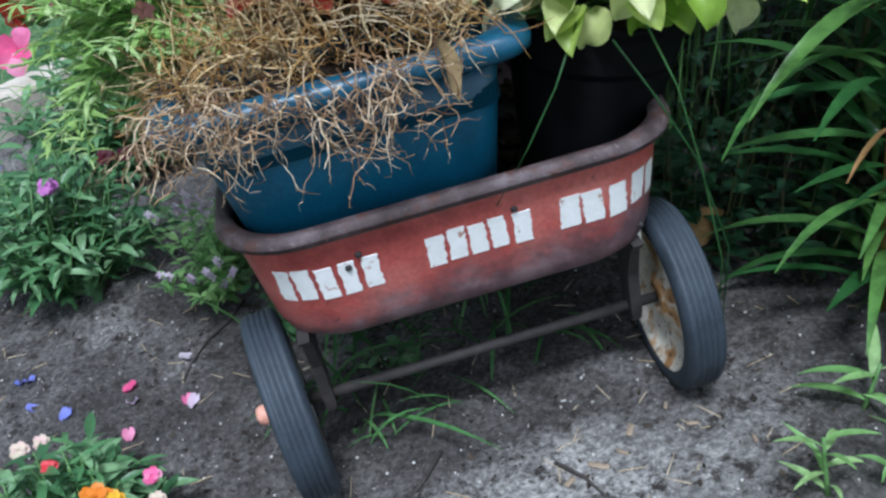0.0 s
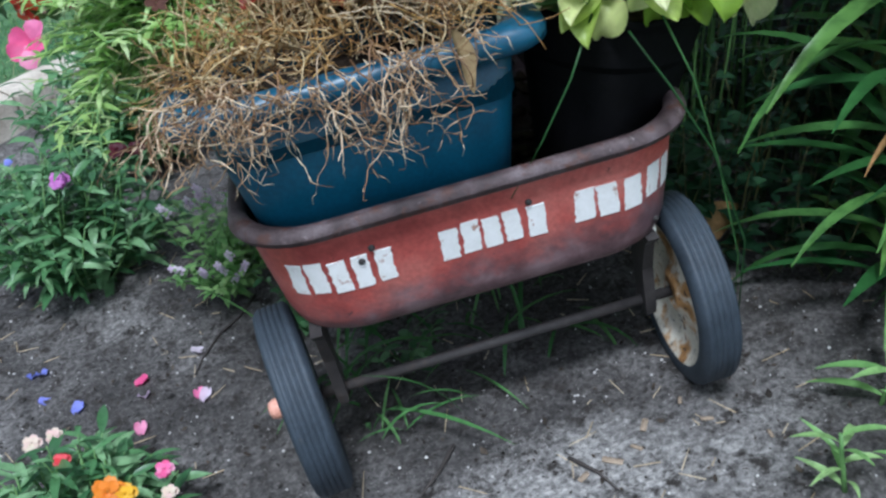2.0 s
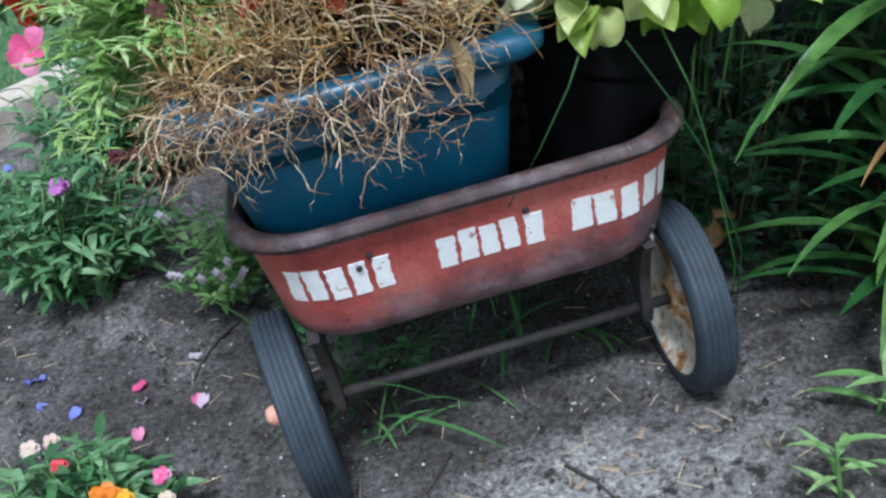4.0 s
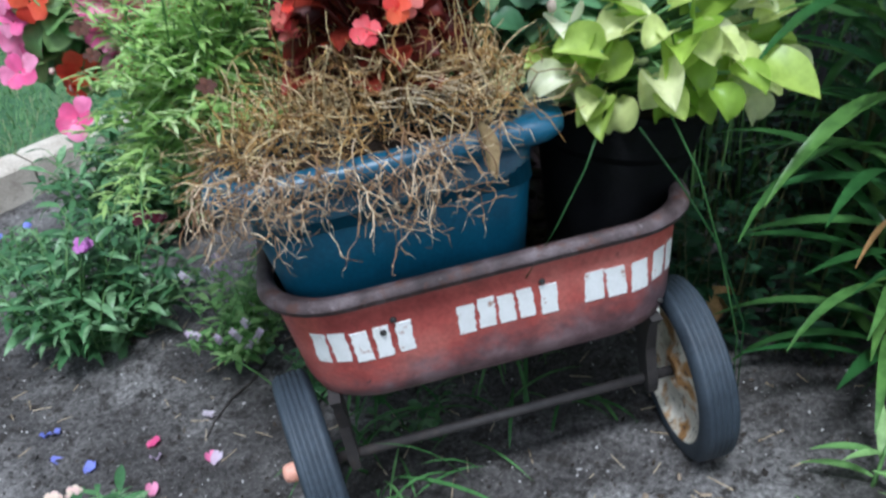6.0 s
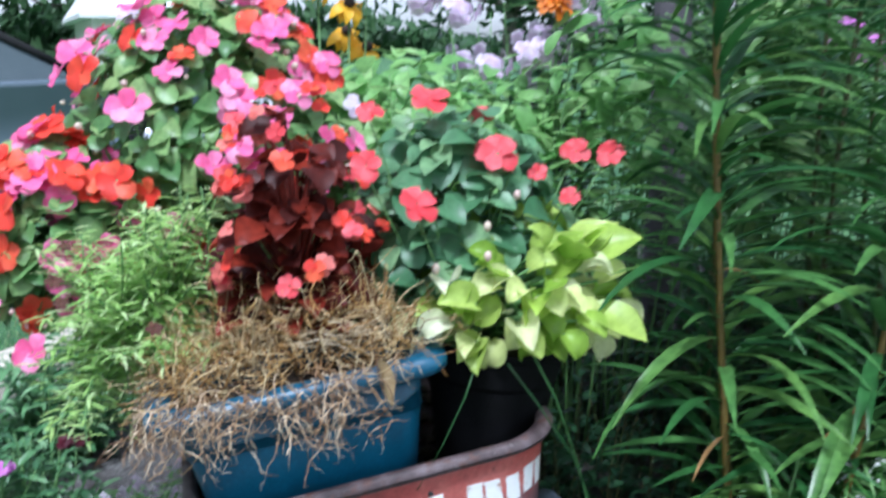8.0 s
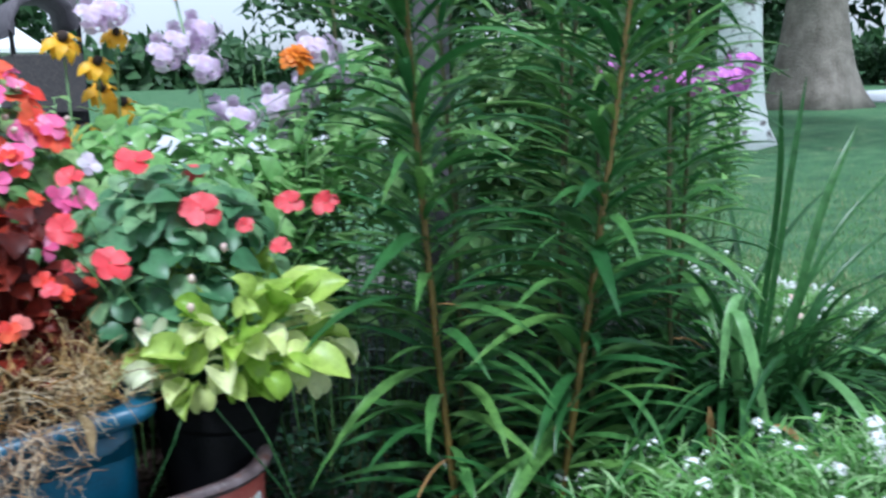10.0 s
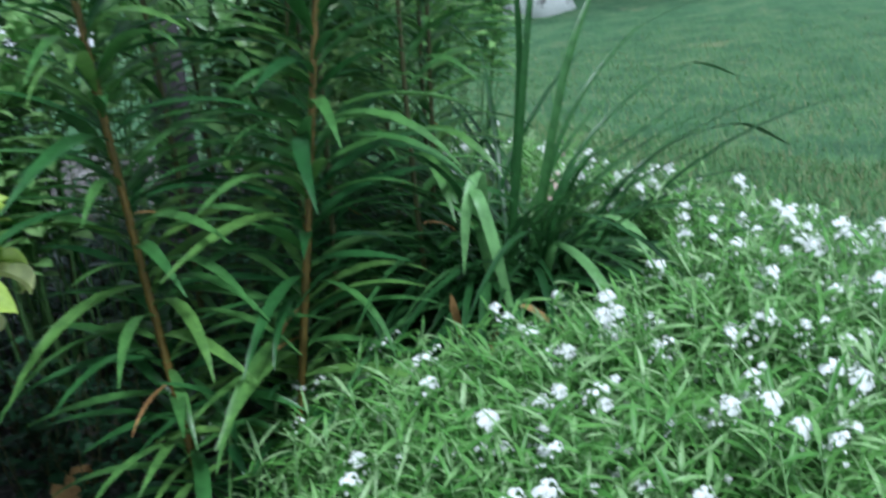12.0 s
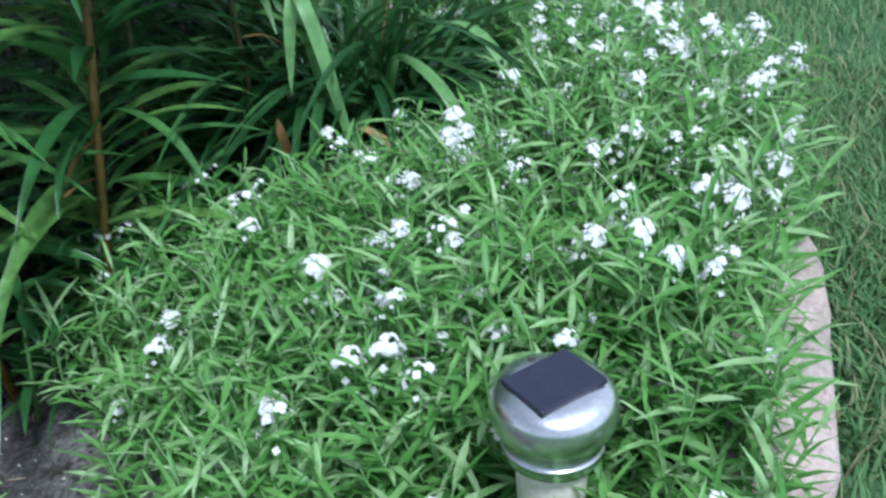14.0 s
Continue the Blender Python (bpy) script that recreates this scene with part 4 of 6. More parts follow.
def make_dry_tangle():
    rng = random.Random(16)
    t = thing("dried_plant", (-0.045, 0.076, 0.456), "tangle of dried brown stalks and roots hanging over the tub", "dead plant", tilt=SLOPE)
    top = Shape()

    def crooked(p, d, steps, step, wild, fall):
        pts = [p]
        for q in range(steps):
            d = (d + Vector((rng.uniform(-wild, wild), rng.uniform(-wild, wild) * 0.7, rng.uniform(-wild, wild) - fall))).normalized()
            p = p + d * step * rng.uniform(0.6, 1.4)
            pts.append(p)
        return pts, d

    for i in range(560):
        p = Vector((rng.uniform(-0.155, 0.12), rng.uniform(-0.066, 0.075), rng.uniform(0.0, 0.028)))
        p.z += 0.07 * math.exp(-((p.x - 0.01) ** 2) / 0.012) * rng.random() ** 1.5
        d = sphere_dir(rng, 0.25)
        d.z *= 0.75
        pts, d = crooked(p, d, rng.randint(4, 7), 0.011, 0.62, 0.02)
        for q in pts:
            q.z = max(q.z, 0.004)
        r = rng.uniform(0.0005, 0.0011)
        top.tube(pts, r, 0.0003, 4)
        for k in range(rng.randint(2, 4)):
            b = pts[rng.randrange(1, len(pts))]
            sub, e = crooked(b, sphere_dir(rng, 0.2), rng.randint(2, 3), 0.007, 0.5, 0.0)
            for q in sub:
                q.z = max(q.z, 0.003)
            top.tube(sub, r * 0.7, 0.0003, 3)
    # Upright leafless stems between the begonia and the rim.
    for i in range(46):
        p = Vector((rng.uniform(-0.11, 0.11), rng.uniform(-0.03, 0.06), 0.01))
        pts, d = crooked(p, Vector((rng.uniform(-0.5, 0.5), rng.uniform(-0.5, 0.2), 1)).normalized(), rng.randint(6, 9), 0.0125, 0.26, 0.0)
        top.tube(pts, 0.001, 0.0004, 5)
        for k in range(4):
            sub, e = crooked(pts[rng.randrange(2, len(pts))], sphere_dir(rng, 0.4), 3, 0.008, 0.4, 0.0)
            top.tube(sub, 0.0006, 0.0003, 3)
    for i in range(50):
        hang = Shape()
        p = Vector((rng.uniform(-0.165, 0.115), rng.uniform(-0.085, -0.06), rng.uniform(0.004, 0.026)))
        if p.x > 0.05 and rng.random() < 0.75:
            continue
        pts, d = crooked(p, Vector((rng.uniform(-0.7, 0.7), -0.9, 0.0)).normalized(), rng.randint(4, 8) + (4 if abs(p.x - 0.01) < 0.07 else 0), 0.0088, 0.75, 0.24)
        for q in pts:
            if q.z < 0.012:
                q.y = min(q.y, -0.091 + 0.12 * max(0.0, -q.z))
        hang.tube(pts, rng.uniform(0.0005, 0.0011), 0.0004, 5)
        for k in range(rng.randint(4, 8)):
            b = pts[rng.randrange(1, len(pts))]
            sub, e = crooked(b, Vector((rng.uniform(-1, 1), rng.uniform(-0.5, 0.0), rng.uniform(-0.9, 0.2))).normalized(), rng.randint(2, 5), 0.0075, 0.55, 0.12)
            for q in sub:
                q.y = min(q.y, -0.088 + 0.12 * max(0.0, -q.z))
            hang.tube(sub, 0.0006, 0.0003, 4)
            for fork in range(2):
                twig, e2 = crooked(sub[-1 - fork], e, 2, 0.0055, 0.95, 0.0)
                hang.tube(twig, 0.0004, 0.0003, 3)
        part("root", hang, M["root"], t)
    for i in range(38):
        hang = Shape()
        p = Vector((rng.uniform(-0.178, -0.13), rng.uniform(-0.09, 0.05), rng.uniform(-0.005, 0.02)))
        pts, d = crooked(p, Vector((-0.7, -0.6, -0.1)).normalized(), rng.randint(4, 7), 0.0085, 0.55, 0.18)
        for q in pts:
            q.x = min(q.x, -0.186 if q.z < 0 and q.y > -0.088 else q.x)
        hang.tube(pts, rng.uniform(0.0005, 0.0009), 0.0003, 4)
        sub, e = crooked(pts[-2], Vector((rng.uniform(-1, 1), -0.4, -0.4)).normalized(), 3, 0.007, 0.6, 0.1)
        hang.tube(sub, 0.0007, 0.0004, 4)
        part("root", hang, M["root"], t)
    tuft = Shape()
    for i in range(26):
        p = Vector((rng.uniform(-0.03, 0.06), rng.uniform(-0.06, -0.01), rng.uniform(0.035, 0.06)))
        pts, d = crooked(p, Vector((1, rng.uniform(-0.5, 0.2), rng.uniform(-0.5, 0.1))).normalized(), 6, 0.009, 0.5, 0.05)
        tuft.tube(pts, rng.uniform(0.0005, 0.001), 0.0004, 4)
    part("straw_tuft", tuft, M["pale_straw"], t, "pale bundle of dry fibres", kind="stuff")
    part("stalk_tangle", top, M["dry"], t, kind="stuff")
    lf = Shape()
    lf.blade((0.07, -0.086, 0.022), (-0.02, -0.35, -1), (0.9, -0.5, 0.1), 0.055, 0.0145, -0.4, 10, 0.5, 4, 0.25)
    part("leaf", lf, M["straw"], t, "hanging tan dead leaf")
    mt = Shape()
    mt.blade((0.03, -0.03, 0.05), (1, 0.3, 0.1), (0.2, -1, 0.3), 0.09, 0.018, 0.4, 6, 0.3, 2, 0.1)
    part("leaf", mt, M["straw"], t, "pale dead leaf on the tangle")
    return t


make_pink_impatiens()
make_coral_impatiens()
make_begonia()
make_feathery()
make_hosta()
make_dry_tangle()


# ---- lilies ----
LILY = [leaf_mesh("leaf", M["lily"], L, w, dr, 7, 0.2, 0) for L, w, dr in ((0.185, 0.0165, 0.85), (0.205, 0.017, 1.05), (0.165, 0.016, 0.6), (0.2, 0.0172, 1.35))]

LILY_DEAD = leaf_mesh("dead_leaf", M["dead_leaf"], 0.15, 0.012, 0.9, 7, 0.4, 0)


def make_lily(foot, tip, seed, count, size=1.0):
    rng = random.Random(seed)
    t = thing("lily", foot, "tall lily stem with arching narrow green leaves", "plant", "lilies in the bed")
    f, b = Vector((0, 0, 0)), Vector(tip) - Vector(foot)
    bend = Vector((rng.uniform(-0.02, 0.02), rng.uniform(-0.02, 0.02), 0))
    pts = [f.lerp(b, i / 8) + bend * math.sin(math.pi * i / 8) for i in range(9)]
    st = Shape()
    st.tube(pts, 0.0052 * size, 0.0034 * size, 8)
    part("stem", st, M["lily_stem" if count > 120 else "dark_stem"], t, "red-brown stem" if count > 120 else "dark green-brown stem")
    turn = rng.uniform(0, 6.3)
    for i in range(count):
        u = 0.03 + 0.96 * (i + 0.4 * rng.random()) / count
        k = min(7, int(u * 8))
        p = pts[k].lerp(pts[k + 1], u * 8 - k)
        turn += 2.39996 + rng.uniform(-0.35, 0.35)
        el = rng.uniform(0.22, 0.85) + 0.5 * u
        d = Vector((math.cos(turn), math.sin(turn), el))
        if rng.random() < 0.018 and u < 0.5:
            put("dead_leaf", LILY_DEAD, t, basis(p + d * 0.003, (d.x, d.y, 0.1), (0, 0, 1), rng.uniform(0.45, 0.65)), "withered orange-yellow leaf")
            continue
        put("leaf", LILY[rng.randrange(4)], t, basis(p + d * 0.003, d, (rng.uniform(-0.28, 0.28), rng.uniform(-0.28, 0.28), 1), size * rng.uniform(0.7, 1.18)))
    return t


for i, (x, y, tip, count) in enumerate((
    (0.525, 0.03, (0.49, 0.11, 1.05), 178),
    (0.625, -0.03, (0.79, -0.04, 1.0), 172),
    (0.7, 0.3, (0.66, 0.32, 1.15), 105),
    (0.86, 0.22, (0.93, 0.22, 1.1), 105),
    (1.05, 0.42, (1.02, 0.4, 1.1), 95),
    (1.02, 0.76, (1.0, 0.76, 1.2), 100),
    (0.6, 0.6, (0.62, 0.58, 1.0), 70),
    (1.22, 0.3, (1.27, 0.34, 0.95), 100),
    (1.12, 0.2, (1.15, 0.2, 1.0), 110),
    (1.35, 0.55, (1.36, 0.56, 1.1), 100),
    (0.8, 0.08, (0.84, 0.1, 0.8), 64),
    (0.98, 0.05, (1.0, 0.1, 0.85), 64),
)):
    make_lily((x, y, ground_z(x, y)), tip, 40 + i, count, 1.12 if i < 2 else 1.0)


def make_daylily():
    rng = random.Random(60)
    t = thing("daylily", (1.15, 0.04, ground_z(1.15, 0.04)), "daylily clump with long arching strap leaves", "plant")
    meshes = [leaf_mesh("leaf", M["daylily"], L, w, dr, 10, 0.25, 2) for L, w, dr in ((0.64, 0.0125, 1.7), (0.62, 0.0135, 2.2), (0.6, 0.013, 2.7), (0.64, 0.0115, 1.1), (0.56, 0.0145, 3.0))]
    for i in range(300):
        a = rng.uniform(0, 6.28)
        el = rng.uniform(1.0, 6.0)
        d = Vector((math.cos(a), math.sin(a), el))
        p = Vector((rng.uniform(-0.11, 0.11), rng.uniform(-0.1, 0.1), 0))
        put("leaf", meshes[rng.randrange(5)], t, basis(p, d, (0, 0, 1), rng.uniform(0.7, 1.1)))
    for i in range(46):
        a = rng.uniform(-1.5, 0.6)
        p = Vector((rng.uniform(-0.06, 0.12), rng.uniform(-0.1, 0.06), 0))
        put("leaf", meshes[rng.choice((0, 1, 1, 2))], t, basis(p, (math.cos(a), math.sin(a), rng.uniform(0.9, 2.4)), (0, 0, 1), rng.uniform(0.75, 1.05)))
    # Broad leaves that hang towards the alyssum, their green lightened to look lit.
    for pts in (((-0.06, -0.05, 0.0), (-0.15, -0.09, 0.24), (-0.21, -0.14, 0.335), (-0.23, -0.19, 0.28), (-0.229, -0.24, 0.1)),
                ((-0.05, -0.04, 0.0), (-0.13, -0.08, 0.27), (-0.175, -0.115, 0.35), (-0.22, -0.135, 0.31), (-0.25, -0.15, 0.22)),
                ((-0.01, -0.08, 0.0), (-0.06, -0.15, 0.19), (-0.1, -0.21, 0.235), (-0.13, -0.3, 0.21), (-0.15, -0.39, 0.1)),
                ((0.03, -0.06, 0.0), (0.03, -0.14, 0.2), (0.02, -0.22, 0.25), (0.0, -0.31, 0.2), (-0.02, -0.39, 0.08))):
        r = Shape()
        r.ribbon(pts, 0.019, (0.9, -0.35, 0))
        part("leaf", r, M["lit_strap"], t, "broad leaf hanging down, its green lightened as if lit")
    # Long dark leaves that arch out over the lawn.
    for pts, w in ((((0.02, -0.02, 0.0), (0.04, -0.09, 0.34), (0.2, -0.12, 0.5), (0.42, -0.12, 0.54)), 0.011),
                   (((0.03, 0.0, 0.0), (0.09, -0.08, 0.3), (0.33, -0.13, 0.43), (0.56, -0.14, 0.38)), 0.012),
                   (((0.02, -0.03, 0.0), (0.05, -0.1, 0.28), (0.16, -0.13, 0.32), (0.42, -0.14, 0.39)), 0.014),
                   (((0.04, -0.04, 0.0), (0.1, -0.18, 0.28), (0.36, -0.22, 0.33), (0.62, -0.22, 0.24)), 0.013),
                   (((-0.04, -0.03, 0.0), (-0.05, -0.08, 0.3), (-0.04, -0.1, 0.52), (-0.01, -0.1, 0.68)), 0.011),
                   (((-0.01, 0.0, 0.0), (0.0, -0.03, 0.3), (0.0, -0.05, 0.5), (-0.02, -0.06, 0.66)), 0.011),
                   (((0.0, -0.02, 0.0), (0.02, -0.08, 0.3), (0.06, -0.1, 0.48), (0.14, -0.1, 0.6)), 0.015)):
        r = Shape()
        r.ribbon(pts, w, (0.5, -0.8, 0.2))
        part("leaf", r, M["daylily"], t)
    sk = Shape()
    sk.tube([(0.05, 0.0, 0.0), (0.1, 0.01, 0.14), (0.15, 0.01, 0.27)], 0.0024, 0.0018, 6)
    stalk = part("flower_stalk", sk, M["lily_stem"], t, "thin reddish flower stalk")
    pinkish = flower_mesh("flower", M["bud"], 5, 0.009, 0.007, 1.0, 0.7, 0, 1, 4)
    for k in range(9):
        put("flower", pinkish, stalk, basis((0.13 + 0.004 * k + rng.uniform(-0.012, 0.012), 0.01 + rng.uniform(-0.012, 0.012), 0.2 + 0.011 * k), (1, 0, 0), (rng.uniform(-1, 1), -0.6, 0.5), rng.uniform(0.6, 1.0)))
    for pts, w in ((((-0.1, -0.1, 0.08), (-0.19, -0.21, 0.168), (-0.188, -0.27, 0.142), (-0.178, -0.32, 0.09)), 0.013), (((-0.1, -0.06, 0.0), (-0.23, -0.13, 0.09), (-0.28, -0.157, 0.17), (-0.29, -0.162, 0.205)), 0.012)):
        r = Shape()
        r.ribbon(pts, w, (0.9, -0.3, 0.1))
        part("dead_leaf", r, M["dead_leaf"], t, "dry orange-brown leaf")
    dead = leaf_mesh("dead_leaf", M["dead_leaf"], 0.3, 0.014, 2.4, 8, 0.2, 2)
    for a in (-2.2, -2.6, -1.6, 2.6, -1.9, -2.9, -1.3):
        put("dead_leaf", dead, t, basis((0, 0, 0.02), (math.cos(a), math.sin(a), 1.0), (0, 0, 1), rng.uniform(0.8, 1.1)), "dry orange-brown leaf")
    return t


make_daylily()


# ---- alyssum ----
def aly_left(y):
    return 0.43 + 0.03 * math.sin(17 * y) + 0.75 * max(0.0, y + 0.3)


def in_aly(x, y):
    left = aly_left(y)
    if ((x - 1.06) / 0.32) ** 2 + ((y + 0.06) / 0.26) ** 2 < 1 or x < left:
        return False
    if edge_distance(x, y) < 0.04 - 0.07 * smooth01((y + 0.74) / 0.16):
        return False
    return -1.0 < y < min(0.6, 0.02 + 1.1 * max(0.0, x - 1.0))


def make_alyssum():
    rng = random.Random(70)
    t = thing("alyssum", (0.8, -0.4, 0), "spreading bed of sweet alyssum with white flower heads", "flowers", kind="stuff")
    o = Vector((0.8, -0.4, 0))
    st, lf = Shape(), Shape()
    heads, n = [], 0
    cl = []
    for v in range(5):
        s = Shape()
        count = 6 + 2 * v
        spots = [(0.0128 * math.sqrt((q + 0.4) / count), q * 2.4 + v, 0.0) for q in range(count)]
        spots += [(rng.uniform(0.011, 0.02), rng.uniform(0, 6.28), rng.uniform(0.004, 0.03)) for q in range(7)]
        for q, (g, a, low) in enumerate(spots):
            c = Vector((g * math.cos(a), g * math.sin(a), 0.006 - 32 * g * g - low + rng.uniform(-0.004, 0.004)))
            d = (Vector((c.x * 70, c.y * 70, 0.7)) + Vector((rng.uniform(-0.3, 0.3), rng.uniform(-0.3, 0.3), 0))).normalized()
            u1 = d.orthogonal().normalized()
            u2 = d.cross(u1)
            size = 0.0036 if low else rng.uniform(0.0044, 0.006)
            for e in range(4):
                w = u1 * math.cos(1.5708 * e + q) + u2 * math.sin(1.5708 * e + q)
                s.blade(c, w + d * 0.3, w.cross(d), size, size, 0.6, 3, 0.1, 3)
        cl.append(s.mesh("flower_head", M["white_petal"]))
    while n < 2950:
        x, y = rng.uniform(0.3, 1.8), rng.uniform(-1.0, 0.6)
        if not in_aly(x, y):
            continue
        n += 1
        margin = smooth01((x - aly_left(y)) / 0.22)
        if rng.random() > 0.3 + 0.7 * margin:
            continue
        h = rng.uniform(0.11, 0.22) * (0.75 + 0.25 * margin)
        lamp = math.hypot(x - 0.57, y + 0.675)
        if lamp < 0.04:
            continue
        if lamp < 0.12:
            h *= 0.45 + 0.5 * smooth01((lamp - 0.04) / 0.08)
        rim = x > edge_x(y) - 0.16
        a = rng.uniform(0, 6.28)
        foot = Vector((x, y, ground_z(x, y))) - o
        tip = foot + Vector((0.05 * math.cos(a), 0.05 * math.sin(a), h))
        mid = foot.lerp(tip, 0.5) + Vector((0.02 * math.cos(a + 1), 0.02 * math.sin(a + 1), 0))
        st.tube([foot, mid, tip], 0.0012, 0.0008, 4)
        turn = rng.uniform(0, 6.3)
        for i in range(19):
            u = 0.3 + 0.7 * (i + rng.random()) / 19
            p = mid.lerp(tip, max(0.0, u * 2 - 1)) if u > 0.5 else foot.lerp(mid, u * 2)
            turn += 2.4 + rng.uniform(-0.5, 0.5)
            d = Vector((math.cos(turn), math.sin(turn), rng.uniform(0.2, 1.7)))
            L = rng.uniform(0.022, 0.058)
            lf.blade(p, d, (math.sin(turn), -math.cos(turn), rng.uniform(-0.5, 0.5)), L, 0.0056 * rng.uniform(0.7, 1.25), rng.uniform(0.1, 1.0), 3, 0.2, 0)
        if rng.random() < (0.2 if rim else 0.13) and lamp > 0.065:
            heads.append(tip + Vector((0, 0, rng.uniform(0.004, 0.025))))
    # Taller sprigs that lean out over the stone edging.
    for i in range(20):
        x = 0.99 + 0.28 * (i + rng.random()) / 20
        y = next(b + (c - b) * (x - a) / (k - a) for (a, b), (k, c) in zip(EDGE, EDGE[1:]) if a <= x <= k)
        foot = Vector((x - 0.04, y + 0.05, ground_z(x - 0.04, y + 0.05))) - o
        tip = foot + Vector((rng.uniform(0.02, 0.09), rng.uniform(-0.1, -0.04), rng.uniform(0.13, 0.24)))
        mid = foot.lerp(tip, 0.5) + Vector((-0.015, 0.015, 0.02))
        st.tube([foot, mid, tip], 0.0014, 0.0009, 4)
        for k in range(16):
            u = (k + rng.random()) / 16
            p = mid.lerp(tip, u * 2 - 1) if u > 0.5 else foot.lerp(mid, u * 2)
            a = rng.uniform(0, 6.28)
            lf.blade(p, (math.cos(a), math.sin(a), rng.uniform(0.1, 1.2)), (math.sin(a), -math.cos(a), 0), rng.uniform(0.02, 0.045), 0.0048, 0.6, 3, 0.2, 0)
        heads.append(tip)
        for k in range(rng.randrange(3)):
            heads.append(mid.lerp(tip, rng.uniform(0.5, 0.9)) + Vector((rng.uniform(-0.012, 0.012), rng.uniform(-0.02, 0.0), 0.004)))
    part("branching", st, M["green_stem"], t, kind="stuff")
    part("foliage", lf, M["alyssum"], t, kind="stuff")
    for p in heads:
        put("flower_head", cl[rng.randrange(5)], t, basis(p, (1, 0, 0), (rng.uniform(-0.3, 0.3) - 0.15, rng.uniform(-0.3, 0.3) - 0.15, 1), rng.choice((0.35, 0.45, 0.55, 0.65, 0.75, 0.95))))
    return t


make_alyssum()


# ---- solar light ----
def make_solar_light():
    t = thing("solar_light", (0.57, -0.675, ground_z(0.57, -0.675)), "solar path light with brushed steel cap among the alyssum", "garden light")
    tilt = Matrix.Translation((0, 0, 0.183)) @ pose(0, 0, 0, 0, 0, 48) @ Matrix.Scale(0.97, 4)
    cap = Shape()
    cap.lathe([(0.03, -0.03), (0.0345, -0.03), (0.0355, -0.026), (0.0355, -0.016), (0.037, -0.014), (0.0385, -0.006), (0.042, -0.003), (0.0438, 0.002), (0.0442, 0.01), (0.0434, 0.0165), (0.041, 0.0215), (0.036, 0.0255), (0.028, 0.0275), (0.016, 0.0285), (0.002, 0.029)], sides=56)
    put("cap", cap.mesh("cap", M["steel"]), t, tilt, "brushed steel cap")
    ring = Shape()
    ring.lathe([(0.0352, -0.0225), (0.0366, -0.022), (0.0366, -0.019), (0.0352, -0.0185)], sides=48, cap=False)
    put("band", ring.mesh("band", M["steel"]), t, tilt, "raised steel band")
    pv = Shape()
    pv.box((-0.0215, -0.0285, 0.0266), (0.0215, 0.0285, 0.0311), 0.0008)
    put("solar_panel", pv.mesh("solar_panel", M["solar"], False), t, tilt @ pose(0, 0, 0, 0, 0, 23), "dark square solar panel")
    sw = Shape()
    sw.lathe([(0.003, 0.026), (0.003, 0.031), (0.0015, 0.032)], sides=10)
    put("screw", sw.mesh("screw", M["rust"]), t, tilt @ pose(0, 0, 0, 0, 0, 23) @ Matrix.Translation((0.028, -0.004, -0.0035)))
    le = Shape()
    le.lathe([(0.02, 0.085), (0.0235, 0.095), (0.025, 0.13), (0.026, 0.158)], sides=28)
    part("lens", le, M["frosted"], t, "cloudy plastic lens")
    stk = Shape()
    stk.tube([(0, 0, -0.05), (0, 0, 0.05), (0, 0, 0.09)], 0.008, 0.009, 10)
    part("stake", stk, M["steel"], t, "steel stake")
    return t


make_solar_light()


# ---- stone edging, kerb ----
def make_stone(a, b, width, tall, seed):
    rng = random.Random(seed)
    a, b = Vector((*a, ground_z(*a))), Vector((*b, ground_z(*b)))
    d = b - a
    n = Vector((-d.y, d.x, 0)).normalized()
    s = Shape()
    loops = []
    for i in range(9):
        u = i / 8
        e = 1 - 0.12 * (abs(2 * u - 1) ** 6)
        c = a + d * u
        w, h = width * e * rng.uniform(0.95, 1.05), tall * (0.94 + 0.06 * e) + rng.uniform(-0.003, 0.003)
        loops.append([c - n * w / 2 + Vector((0, 0, -0.03)), c - n * w / 2 + Vector((0, 0, h * 0.85)), c - n * (w * 0.42) + Vector((0, 0, h * 0.97)), c + Vector((0, 0, h + rng.uniform(-0.002, 0.003))), c + n * (w * 0.42) + Vector((0, 0, h * 0.97)), c + n * w / 2 + Vector((0, 0, h * 0.85)), c + n * w / 2 + Vector((0, 0, -0.03))])
    s.rings(loops, True, True)
    return solid("edging_stone", s, M["stone"], "rough pinkish stone block edging the flower bed", "stone", group="edging stones")


for i in range(len(EDGE) - 3):
    a, b = Vector(EDGE[i]), Vector(EDGE[i + 1])
    g = (b - a).normalized() * 0.006
    make_stone(tuple(a + g), tuple(b - g), 0.09, 0.07, 80 + i)


def make_edging_strip():
    """A strip of cast blocks between lawn and bed."""
    a = KERB_AT - KERB_WAY * 1.2
    t = thing("edging_strip", (0, 0, 0), "pale concrete edging strip between lawn and flower bed", "edging", kind="structure")
    t.matrix_basis = Matrix.Translation((a.x, a.y, ground_z(KERB_AT.x, KERB_AT.y) - 1.2 * 0.11 + 0.028)) @ pose(0, 0, 0, 0, -6.3, math.degrees(math.atan2(KERB_WAY.y, KERB_WAY.x)))
    s = Shape()
    s.box((0, 0, -0.09), (0.436, 0.105, 0.055), 0.006)
    me = s.mesh("block", M["timber"], False)
    rng = random.Random(97)
    for i in range(5):
        put("block", me, t, pose(0.44 * i, rng.uniform(-0.003, 0.003), rng.uniform(-0.002, 0.002), 0, 0, rng.uniform(-0.3, 0.3)))


make_edging_strip()


